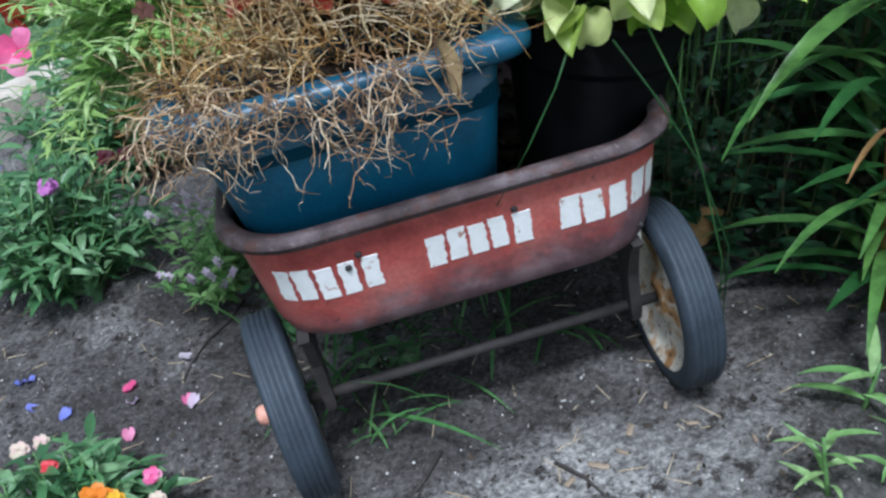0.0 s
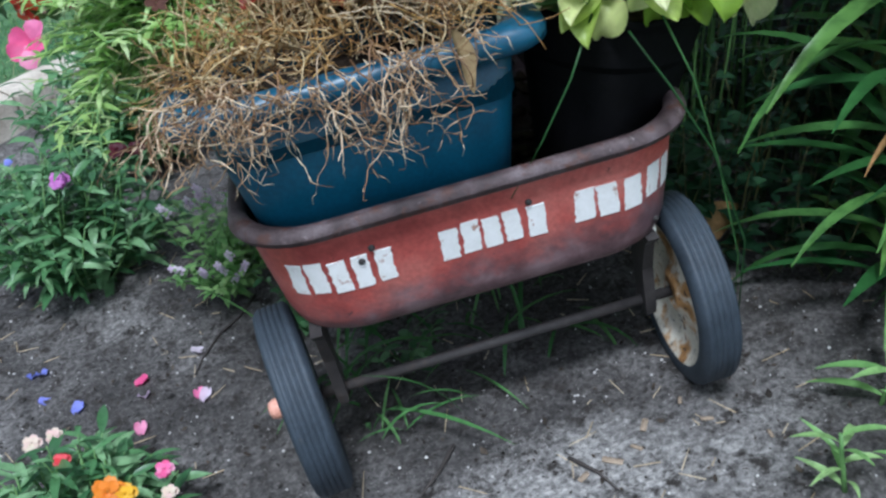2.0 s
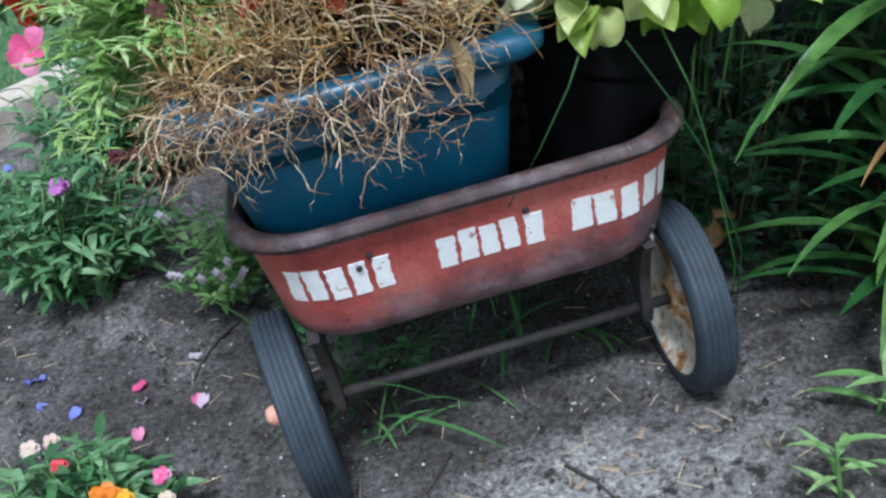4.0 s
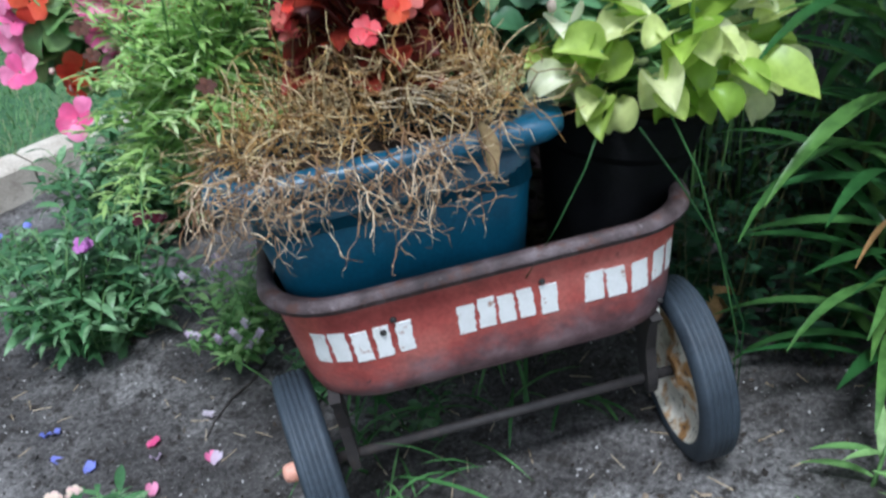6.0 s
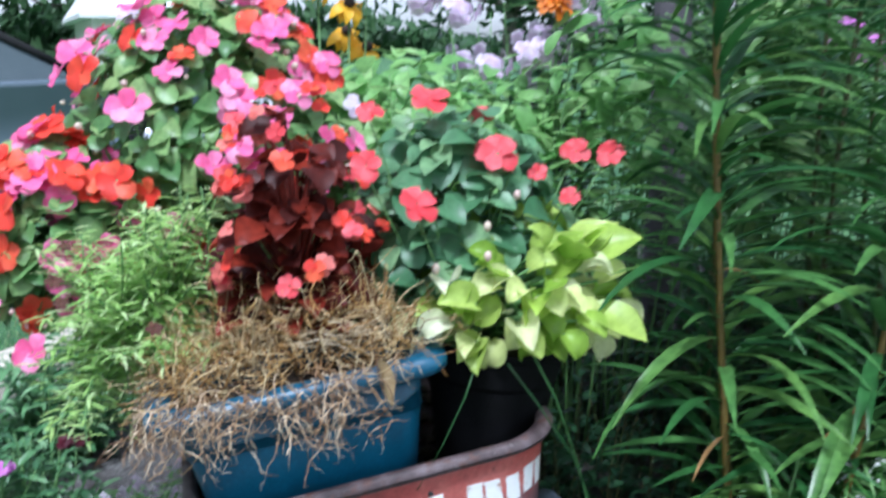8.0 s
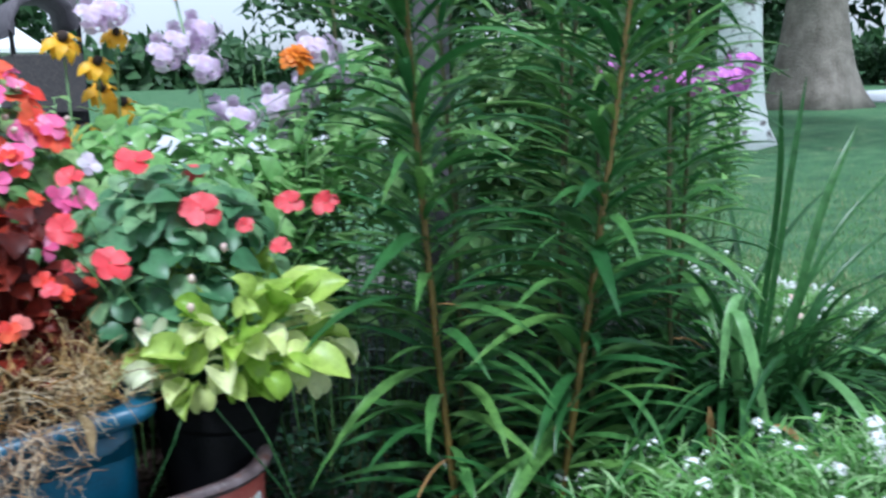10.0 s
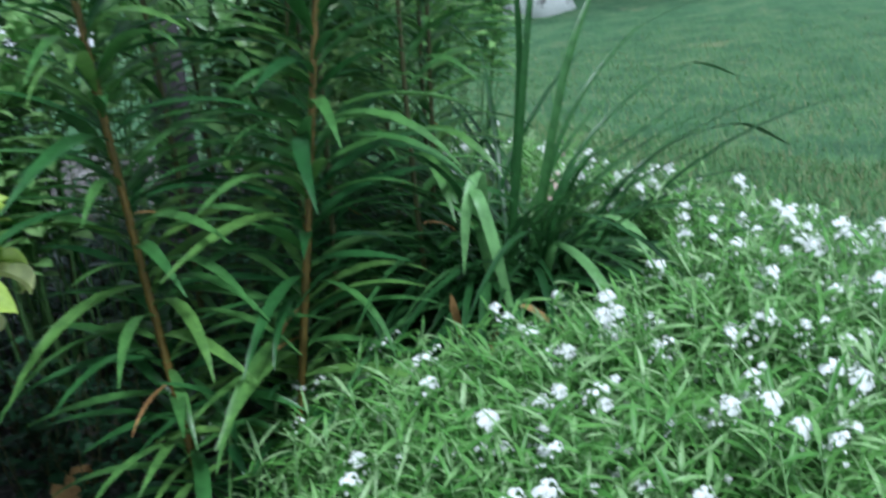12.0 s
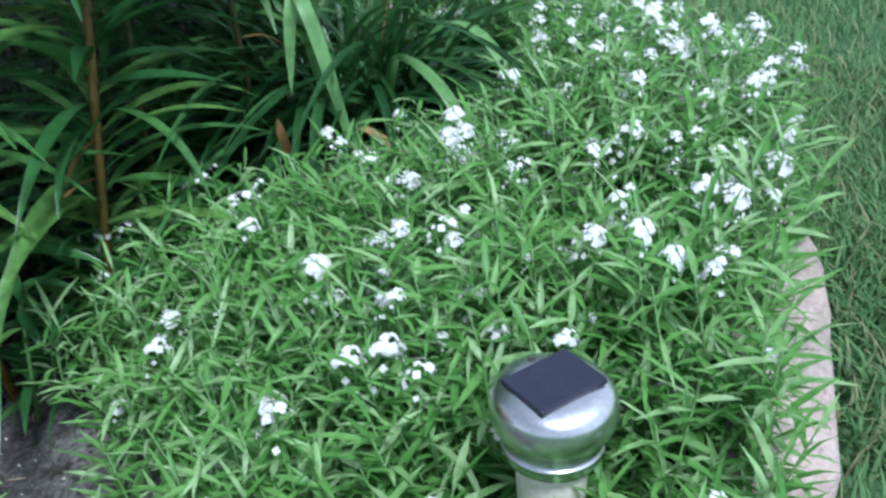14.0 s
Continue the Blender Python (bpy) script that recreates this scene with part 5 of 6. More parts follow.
# ---- bushes at the wagon's side ----
def make_snapdragon(loc, radii, count, seed, leaf=0.045, tall=0.16, label="bushy snapdragon with narrow green leaves", blooms=()):
    rng = random.Random(seed)
    t = thing("snapdragon", (loc[0], loc[1], ground_z(*loc[:2])), label, "flowers", "snapdragons")
    stems = []
    for i in range(count):
        a, k = rng.uniform(0, 6.28), rng.random() ** 0.5
        stems.append(((0.3 * k * radii[0] * math.cos(a), 0.3 * k * radii[1] * math.sin(a), 0), (k * radii[0] * math.cos(a), k * radii[1] * math.sin(a), tall * (1.05 - 0.55 * k * k) * rng.uniform(0.8, 1.1))))
    leafy(t, stems, leaf * 1.25, leaf * 0.31, 12, M["snap_leaf"], rng, 0.0018, 1.0, 0.1, 0.5, 0, 5)
    for p, m, size in blooms:
        me = flower_mesh("flower", M[m], 5, 0.0105, 0.0095, 1.3, 0.9, 3, 2, 6, 0.12)
        put("flower", me, t, basis(p, (1, 0, 0), OPEN_SIDE, size))
    return t


make_snapdragon((-0.385, 0.74, 0), (0.17, 0.13), 78, 90, 0.05, 0.22, "bushy snapdragon with one purple and two crimson blooms", (((0.01, -0.05, 0.2), "magenta", 1.3), ((0.1, -0.07, 0.235), "wine", 1.2), ((0.125, -0.065, 0.23), "wine", 1.1)))
make_snapdragon((-0.28, 1.1, 0), (0.18, 0.14), 80, 91, 0.06, 0.3, "dense dark green snapdragon bush behind the wagon")
make_snapdragon((-0.55, 1.1, 0), (0.1, 0.09), 34, 92, 0.035, 0.1, "low clump of small green foliage by the kerb", (((0, -0.03, 0.1), "blue", 0.8), ((0.05, 0, 0.1), "blue", 0.7)))
make_snapdragon((-0.4, 0.18, 0), (0.11, 0.085), 52, 93, 0.042, 0.13, "low snapdragon with orange and pink buds", (((0.045, -0.05, 0.11), "orange", 1.5), ((0.06, -0.055, 0.105), "yellow", 1.1), ((0.035, -0.06, 0.1), "red", 1.0), ((-0.02, 0.02, 0.14), "bud", 0.9), ((0.0, 0.03, 0.135), "bud", 0.8), ((0.005, 0.0, 0.125), "coral", 0.8), ((0.1, -0.03, 0.1), "pink", 0.9), ((0.1, -0.05, 0.085), "bud", 0.8)))


def make_small_weed():
    rng = random.Random(95)
    t = thing("weed", (-0.17, 0.55, ground_z(-0.17, 0.55)), "sprawling weed with pale lilac flower spikes", "weed")
    stems = [((0, 0, 0), (rng.uniform(-0.1, 0.1), rng.uniform(-0.08, 0.08), rng.uniform(0.06, 0.2))) for i in range(46)]
    tips = leafy(t, stems, 0.03, 0.0105, 16, M["pale_leaf"], rng, 0.0012, 0.6, 0.1, 0.4)
    me = flower_mesh("flower", M["lilac"], 4, 0.006, 0.005, 0.6, 0.5)
    for p, d in tips[:22]:
        for q in range(3):
            put("flower", me, t, basis(p - d * 0.009 * q, (1, 0, 0), OPEN_SIDE, rng.uniform(0.7, 1.1)))
    return t


make_small_weed()


def make_tuft(name, loc, count, length, width, seed, label, material="grass", spread_=0.04, up=1.6):
    rng = random.Random(seed)
    t = thing(name, (loc[0], loc[1], ground_z(*loc[:2])), label, "grass", "grass tufts")
    s = [leaf_mesh("leaf", M[material], length * k, width, dr, 6, 0.2, 0) for k, dr in ((1, 1.1), (0.8, 1.7), (1.15, 0.6))]
    for i in range(count):
        a = rng.uniform(0, 6.28)
        put("leaf", s[rng.randrange(3)], t, basis((rng.uniform(-spread_, spread_), rng.uniform(-spread_, spread_), 0), (math.cos(a), math.sin(a), rng.uniform(0.4, up)), (0, 0, 1), rng.uniform(0.6, 1.1)))
    return t


make_tuft("grass_tuft", (0.04, 0.25, 0), 30, 0.15, 0.006, 100, "weedy grass growing under the wagon", spread_=0.12, up=4)
make_tuft("grass_tuft", (0.16, 0.3, 0), 22, 0.14, 0.006, 101, "weedy grass growing under the wagon", spread_=0.1, up=4)
make_tuft("grass_tuft", (-0.055, 0.164, 0), 6, 0.09, 0.005, 102, "weedy grass growing beside the rear axle", spread_=0.03, up=3)
make_tuft("grass_tuft", (-0.1, 0.26, 0), 9, 0.19, 0.007, 105, "few long grass blades behind the rear wheel", spread_=0.02, up=7)


def make_seedling(loc, count, seed):
    """A low weed of small rounded leaves."""
    rng = random.Random(seed)
    t = thing("weed", (loc[0], loc[1], ground_z(*loc)), "low broad-leaved weed in the wagon's shade", "weed", "weeds under the wagon")
    stems = [((0, 0, 0), (rng.uniform(-0.07, 0.07), rng.uniform(-0.06, 0.06), rng.uniform(0.015, 0.09))) for i in range(count)]
    leafy(t, stems, 0.026, 0.013, 7, M["snap_leaf"], rng, 0.001, 0.6, 0.2, 0.3, 4, 4)


for i, (x, y, k) in enumerate(((-0.02, 0.36, 12), (0.13, 0.42, 14), (-0.1, 0.42, 10), (0.0, 0.24, 6))):
    make_seedling((x, y), k, 300 + i)


def make_shoot(loc, tall, count, length, width, seed, lean=(0.0, 0.0), extra=(), material="pale_leaf"):
    """A young lily: a short stem with narrow leaves that spread from it."""
    rng = random.Random(seed)
    t = thing("lily_shoot", (loc[0], loc[1], ground_z(*loc)), "young lily shoot with pale green leaves", "plant", "lily shoots")
    pts = [Vector((lean[0] * u, lean[1] * u, tall * u - 0.01)) for u in (0, 0.35, 0.7, 1)]
    st = Shape()
    st.tube(pts, 0.0028, 0.0018, 7)
    part("stem", st, M["green_stem"], t)
    meshes = [leaf_mesh("leaf", M[material], length * k, width, dr, 8, 0.25, 0, 0.03) for k, dr in ((1, 0.8), (0.75, 1.3), (1.15, 0.5))]
    turn = rng.uniform(0, 6.3)
    for i in range(count):
        u = 0.15 + 0.85 * (i + rng.random() * 0.5) / count
        k = min(2, int(u * 3))
        p = pts[k].lerp(pts[k + 1], min(1.0, u * 3 - k))
        turn += 2.4 + rng.uniform(-0.4, 0.4)
        put("leaf", meshes[i % 3], t, basis(p, (math.cos(turn), math.sin(turn), rng.uniform(0.2, 1.3)), (rng.uniform(-0.3, 0.3), rng.uniform(-0.3, 0.3), 1), rng.uniform(0.7, 1.1)))
    for a, el, size in extra:
        put("leaf", meshes[0], t, basis(pts[2], (math.cos(a), math.sin(a), el), (0, 0, 1), size), "broad bright leaf arching low")
    return t


make_shoot((0.3, -0.155), 0.075, 10, 0.055, 0.0085, 103, (-0.01, 0.01))
make_shoot((0.345, -0.18), 0.09, 10, 0.055, 0.008, 106, (0.01, 0.0))
make_shoot((0.4, -0.085), 0.06, 5, 0.075, 0.0125, 104, (0.01, 0.0), ((2.6, 0.5, 1.0),))
make_shoot((0.52, -0.02), 0.24, 22, 0.095, 0.013, 108, (0.02, -0.03), (), "lily")


def make_long_blades():
    """Three long grass blades which hang over the wagon's corner."""
    t = thing("grass_clump", (0.15, 0.06, 0.41), "long green blades hanging over the wagon's side", "grass")
    for pts in (((-0.004, 0, 0.004), (-0.03, -0.012, -0.045), (-0.06, -0.016, -0.095), (-0.09, -0.012, -0.145)),
                ((0.02, -0.02, -0.01), (0.05, -0.045, -0.06), (0.085, -0.06, -0.12), (0.125, -0.065, -0.22), (0.14, -0.05, -0.38)),
                ((0.055, -0.01, 0.0), (0.08, -0.03, -0.06), (0.105, -0.04, -0.14), (0.135, -0.045, -0.25), (0.15, -0.03, -0.39))):
        s = Shape()
        s.tube(pts, 0.0012, 0.0007, 5)
        part("blade", s, M["daylily"], t)


make_long_blades()


# ---- low foliage behind the wagon, its green darkened for shade ----
def make_groundcover():
    rng = random.Random(110)
    t = thing("groundcover", (0.55, 0.7, ground_z(0.55, 0.7)), "low green groundcover behind the wagon, coloured dark for the shade", "plant", kind="stuff")
    stems = []
    for i in range(1050):
        x, y = rng.uniform(-0.25, 0.85), rng.uniform(-0.6, 0.55)
        if x < -0.18 and y < 0.2 or x < -0.1 and y < -0.5:
            continue
        z = ground_z(x + 0.55, y + 0.7) - ground_z(0.55, 0.7)
        stems.append(((x, y, z), (x + rng.uniform(-0.05, 0.05), y + rng.uniform(-0.05, 0.05), z + rng.uniform(0.05, 0.26))))
    leafy(t, stems, 0.036, 0.018, 10, M["shade_leaf"], rng, 0.0012, 0.6, 0.1, 0.3, 1, 3, M["dark_stem"])


make_groundcover()


# ---- taller flowers behind ----
def make_tall(name, loc, radius, count, tall, leaf, wide, material, seed, label, per=30):
    rng = random.Random(seed)
    t = thing(name, (loc[0], loc[1], ground_z(*loc[:2])), label, "flowers")
    stems = []
    for i in range(count):
        a, k = rng.uniform(0, 6.28), rng.random() ** 0.5
        x, y = radius * k * math.cos(a), radius * k * math.sin(a)
        stems.append(((x * 0.5, y * 0.5, 0), (x, y, tall * rng.uniform(0.82, 1.0))))
    return t, leafy(t, stems, leaf, leaf * wide, per, M[material], rng, 0.002, 0.7, 0.45, 0.35, 4, 5, lean=0.05), rng


PHLOX = []
for m in ("lilac", "lilac", "magenta"):
    s = Shape()
    prng = random.Random(120)
    for q in range(17):
        d = sphere_dir(prng, 0.5)
        k = prng.uniform(0.55, 1.2)
        c = Vector((d.x * 0.05 * k, d.y * 0.05 * k, d.z * 0.03 * k))
        u1 = d.orthogonal().normalized()
        u2 = d.cross(u1)
        for a in range(5):
            w = u1 * math.cos(1.2566 * a + q) + u2 * math.sin(1.2566 * a + q)
            s.blade(c, w + d * 0.3, w.cross(d), 0.0165, 0.015, 0.4, 4, 0.1, 3)
    PHLOX.append(s.mesh("flower_head", M[m]))

t, tips, rng = make_tall("phlox", (0.5, 0.62, 0), 0.16, 20, 0.84, 0.06, 0.3, "shade_leaf", 121, "tall garden phlox with pale lilac flower heads", 20)
for p, d in tips[:9]:
    put("flower_head", PHLOX[rng.randrange(2)], t, basis(p, (1, 0, 0), (rng.uniform(-0.5, 0.5), -0.5, 1), rng.uniform(0.6, 0.9)))
for p in ((-0.295, 0.02, 0.875), (-0.265, 0.03, 0.885), (-0.17, -0.04, 0.83), (-0.2, -0.04, 0.81), (-0.13, -0.02, 0.85), (-0.14, -0.06, 0.79), (-0.03, -0.1, 0.72), (0.0, -0.08, 0.66), (-0.08, -0.06, 0.7)):
    put("flower_head", PHLOX[1], t, basis(p, (1, 0, 0), (0, -0.6, 0.7), 0.75))

t, tips, rng = make_tall("phlox", (1.8, 0.82, 0), 0.22, 30, 0.72, 0.09, 0.3, "pale_leaf", 122, "tall garden phlox with bright magenta-pink heads")
for p, d in tips[:12]:
    put("flower_head", PHLOX[2], t, basis(p, (1, 0, 0), (0, -0.2, 1), rng.uniform(0.9, 1.3)))
t, tips, rng = make_tall("phlox", (1.25, 0.75, 0), 0.24, 44, 0.8, 0.08, 0.3, "impatiens_leaf", 123, "leafy garden phlox behind the lilies")
clothe(t, (0.0, 0.0, 0.5), (0.34, 0.2, 0.34), 800, 0.075, 0.028, M["impatiens_leaf"], rng, -0.9, 0.4)
for p, d in tips[:1]:
    put("flower_head", PHLOX[0], t, basis(p, (1, 0, 0), (0, -0.2, 1), 0.5))

SUSAN = flower_mesh("petals", M["yellow"], 11, 0.044, 0.022, 1.3, 0.1, 0, 1, 5, 0.06)
s = Shape()
s.blob((0, 0, 0.008), 0.011, 0.011, 0.011, random.Random(3), 0.1, 6, 10)
CONE = s.mesh("cone", M["cone"])
t, tips, rng = make_tall("black_eyed_susan", (0.18, 0.715, 0), 0.12, 12, 0.8, 0.07, 0.35, "pale_leaf", 124, "black-eyed susans with golden drooping petals")
for p, d in list(tips)[:7] + [((-0.02, -0.05, 0.88), None), (Vector((0.07, -0.04, 0.89)), None), (Vector((0.03, -0.06, 0.84)), None)]:
    m = basis(p, (1, 0, 0), (rng.uniform(-0.4, 0.2), -0.6, 0.8), rng.uniform(0.7, 0.95))
    f = put("flower", SUSAN, t, m, "golden flower with a dark cone")
    put("cone", CONE, f, Matrix.Identity(4))
st = Shape()
for p in ((-0.02, -0.05, 0.88), (0.07, -0.04, 0.89), (0.03, -0.06, 0.84)):
    st.tube([(p[0] * 0.5, p[1] * 0.5, 0), p], 0.002, 0.0016, 5)
part("branching", st, M["green_stem"], t, kind="stuff")

ZIN = flower_mesh("flower", M["orange"], 12, 0.032, 0.015, 0.9, 0.2, 3, 4, 5)
t, tips, rng = make_tall("zinnia", (0.52, 0.46, 0), 0.1, 12, 0.72, 0.065, 0.45, "pale_leaf", 125, "zinnia with double orange flowers")
for p, k in (((-0.02, 0.02, 0.8), 1.0), ((-0.2, 0.1, 0.92), 0.8), ((0.35, 0.1, 0.95), 0.8)):
    put("flower", ZIN, t, basis(p, (1, 0, 0), (-0.25, -0.6, 0.8), k))
st = Shape()
for p in ((-0.02, 0.02, 0.797), (-0.2, 0.1, 0.915), (0.35, 0.1, 0.945)):
    st.tube([(p[0] * 0.3, p[1] * 0.3, 0), (p[0] * 0.7, p[1] * 0.8, p[2] * 0.6), p], 0.0025, 0.0018, 5)
part("branching", st, M["green_stem"], t, kind="stuff")

t, tips, rng = make_tall("zinnia", (0.2, 0.52, 0), 0.22, 26, 0.74, 0.055, 0.5, "pale_leaf", 126, "leafy pale green zinnia between the flowers", 20)
clothe(t, (0.08, 0.0, 0.57), (0.25, 0.16, 0.2), 420, 0.055, 0.03, M["pale_leaf"], rng, -0.2, 0.5)
t, tips, rng = make_tall("phlox", (0.62, 0.5, 0), 0.22, 26, 0.72, 0.055, 0.4, "pale_leaf", 127, "leafy green garden phlox beside a grey post", 20)
clothe(t, (0.03, 0.0, 0.56), (0.22, 0.15, 0.26), 230, 0.065, 0.026, M["pale_leaf"], rng, -0.2, 0.5)

p = Shape()
p.lathe([(0.04, -0.05), (0.039, 0.1), (0.037, 0.8), (0.036, 1.9), (0.025, 1.93)], sides=18)
solid("post", p, M["post"], "weathered grey-violet wooden post behind the lilies", "post", loc=(0.885, 0.66, ground_z(0.885, 0.66)))


# ---- litter on the soil ----
def on_soil(x, y):
    return soil_height(x, y)


PETAL = {m: leaf_mesh("petal", M[m], 0.018, 0.016, 1.1, 7, 0.35, 4, 0.2) for m in ("pink", "lilac", "coral", "blue", "white_petal")}
prng = random.Random(130)
for x, y, m in ((-0.315, 0.422, "pink"), (-0.322, 0.386, "lilac"), (-0.332, 0.345, "pink"), (-0.256, 0.365, "pink"), (-0.242, 0.357, "lilac"), (-0.253, 0.446, "lilac"), (-0.472, 0.528, "blue"), (-0.451, 0.522, "blue"), (-0.461, 0.469, "blue"), (-0.404, 0.429, "blue"), (-0.25, 0.16, "pink"), (0.33, 0.12, "lilac")):
    ob = new("petal", PETAL[m])
    a = prng.uniform(0, 6.28)
    ob.matrix_basis = basis((x, y, on_soil(x, y) + 0.003), (math.cos(a), math.sin(a), 0.2), (0, 0, 1))
    tagged(ob, {"pink": "fallen pink petal on the soil", "coral": "fallen coral petal on the soil", "lilac": "fallen lilac petal on the soil", "blue": "small blue flower on the soil"}[m], "petal", "fallen petals")

s = Shape()
for i in range(2600):
    x, y = prng.uniform(-0.8, 0.55), prng.uniform(-0.45, 0.9)
    r = 0.0006 + 0.0018 * prng.random() ** 3
    s.blob((x, y, on_soil(x, y) + r * 0.4), r, r, r * 0.7, prng, 0.25, 3, 5)
solid("perlite", s, M["speck"], "white perlite specks scattered over the soil", "gravel", "stuff")
s = Shape()
for i in range(9000):
    x, y = prng.uniform(-0.8, 0.6), prng.uniform(-0.45, 0.9)
    r = prng.uniform(0.0010, 0.0034) + 0.0065 * prng.random() ** 10
    s.blob((x, y, on_soil(x, y)), r, r * prng.uniform(0.6, 1), r * 0.6, prng, 0.35, 4, 6)
solid("soil_clods", s, M["soil"], "small crumbs of grey soil", "soil", "stuff")
s = Shape()
for i in range(3200):
    x, y, a = prng.uniform(-0.7, 0.6), prng.uniform(-0.4, 0.85), prng.uniform(0, 6.28)
    L = prng.uniform(0.002, 0.006) + 0.008 * prng.random() ** 6
    d = Vector((math.cos(a), math.sin(a), prng.uniform(-0.2, 0.5)))
    s.blade((x, y, on_soil(x, y) + 0.002), d, (-d.y, d.x, prng.uniform(-0.5, 0.5)), L, L * prng.uniform(0.3, 0.8), prng.uniform(-0.8, 0.8), 2, 0.2, 4)
solid("leaf_crumbs", s, M["litter"], "dark crumbs of rotted leaf on the soil", "litter", "stuff")
for x, y, a, L in ((0.139, -0.004, -0.6, 0.022), (0.106, -0.004, 0.5, 0.018), (0.29, -0.058, 1.3, 0.012), (0.252, -0.004, -0.3, 0.014), (0.19, 0.02, 0.9, 0.02), (0.17, 0.0, 2.2, 0.014), (0.24, 0.03, 1.0, 0.012)):
    s = Shape()
    s.box((-L / 2, -L * 0.17, 0), (L / 2, L * 0.17, 0.003), 0.001)
    ob = solid("wood_chip", s, M["chip"], "tan wood chip lying on the soil", "wood chip", group="wood chips")
    ob.matrix_basis = Matrix.Translation((x, y, on_soil(x, y) + 0.0005)) @ pose(0, 0, 0, 4, 3, math.degrees(a))
for pts in (((-0.149, 0.536), (-0.18, 0.5), (-0.21, 0.47), (-0.24, 0.43), (-0.256, 0.4)), ((-0.0, 0.1), (-0.03, 0.07), (-0.06, 0.05)), ((0.1, 0.02), (0.12, -0.01), (0.125, -0.04))):
    s = Shape()
    s.tube([(x, y, on_soil(x, y) + 0.003) for x, y in pts], 0.0025, 0.0012, 6)
    solid("twig", s, M["twig"], "thin dark twig lying on the soil", "twig", group="twigs")
s = Shape()
for i in range(330):
    x, y, a = prng.uniform(-0.7, 0.6), prng.uniform(-0.4, 0.8), prng.uniform(0, 6.28)
    L = prng.uniform(0.008, 0.035)
    s.tube([(x, y, on_soil(x, y) + 0.002), (x + L * math.cos(a), y + L * math.sin(a), on_soil(x + L * math.cos(a), y + L * math.sin(a)) + 0.003)], 0.0007, 0.0005, 4)
solid("straw_bits", s, M["pale_straw"], "bits of straw and dry stalk on the soil", "straw", "stuff")
s = Shape()
s.blade((-0.03, 0, 0.0), (0.9, 0.1, 0.25), (-0.05, -0.75, -0.65), 0.075, 0.05, 0.5, 9, -0.2, 4, 0.1)
solid("dead_leaf", s, M["dead_leaf"], "large curled orange-brown dead leaf on the soil", "leaf", loc=(0.42, 0.23, ground_z(0.42, 0.23) + 0.045))


# ---- lawn blades ----
def make_lawn_blades():
    r = np.random.RandomState(7)
    pts = []
    for x0, x1, y0, y1, n in ((-1.8, 0.4, 1.2, 5.0, 30000), (0.8, 2.6, -1.3, 1.2, 45000), (2.0, 7.5, -1.5, 5.0, 90000), (0.5, 1.7, -1.15, -0.1, 34000)):
        pts.append(np.column_stack([r.uniform(x0, x1, n), r.uniform(y0, y1, n)]))
    pts = np.concatenate(pts)
    pts = np.array([q for q in pts if (past_kerb(*q) > 0.17 and q[0] < 1.3) or (q[0] > edge_x(q[1]) and past_kerb(*q) < 0.1 and edge_distance(*q) < -0.055)])
    away = np.hypot(pts[:, 0] - 1.3, pts[:, 1] - 0.2)
    pts = pts[(r.uniform(0, 1, len(pts)) < 1.1 - away / 6.5) | (pts[:, 0] < 0.5)]
    n = len(pts)
    z = np.array([lawn_height(float(x), float(y)) for x, y in pts])
    a, h, w = r.uniform(0, 6.28, n), 0.01 + 0.032 * r.uniform(0, 1, n) ** 1.5, r.uniform(0.0009, 0.002, n)
    lean = r.uniform(0.5, 1.6, n) * h
    dx, dy = np.cos(a), np.sin(a)
    v = np.zeros((n, 5, 3))
    for k, (s_, f, up) in enumerate(((-1, 0, 0), (1, 0, 0), (-0.8, 0.35, 0.6), (0.8, 0.35, 0.6), (0, 1, 0.95))):
        v[:, k, 0] = pts[:, 0] - dy * w * s_ + dx * lean * f
        v[:, k, 1] = pts[:, 1] + dx * w * s_ + dy * lean * f
        v[:, k, 2] = z + h * up
    s = Shape()
    s.v = [tuple(p) for p in v.reshape(-1, 3)]
    s.f = [q for i in range(n) for q in ((5 * i, 5 * i + 1, 5 * i + 3, 5 * i + 2), (5 * i + 2, 5 * i + 3, 5 * i + 4))]
    solid("lawn_grass", s, M["turf"], "short green lawn grass", "grass", "stuff")


make_lawn_blades()


# ---- beyond the garden ----
s = Shape()
s.box((-18, 0, -0.038), (10.0, 20.0, 0.0), 0.01)
street = solid("street", s, M["concrete"], "pale concrete driveway beyond the lawn", "driveway", "structure", smooth=False)
street.matrix_basis = pose(-0.75, 6.95, -0.262, 0, 0, 29)
s = Shape()
s.box((16.0, 5.0, -0.03), (27.0, 12.5, 0.03), 0.01)
solid("driveway", s, M["concrete"], "pale concrete drive before the garage", "driveway", "structure", smooth=False)


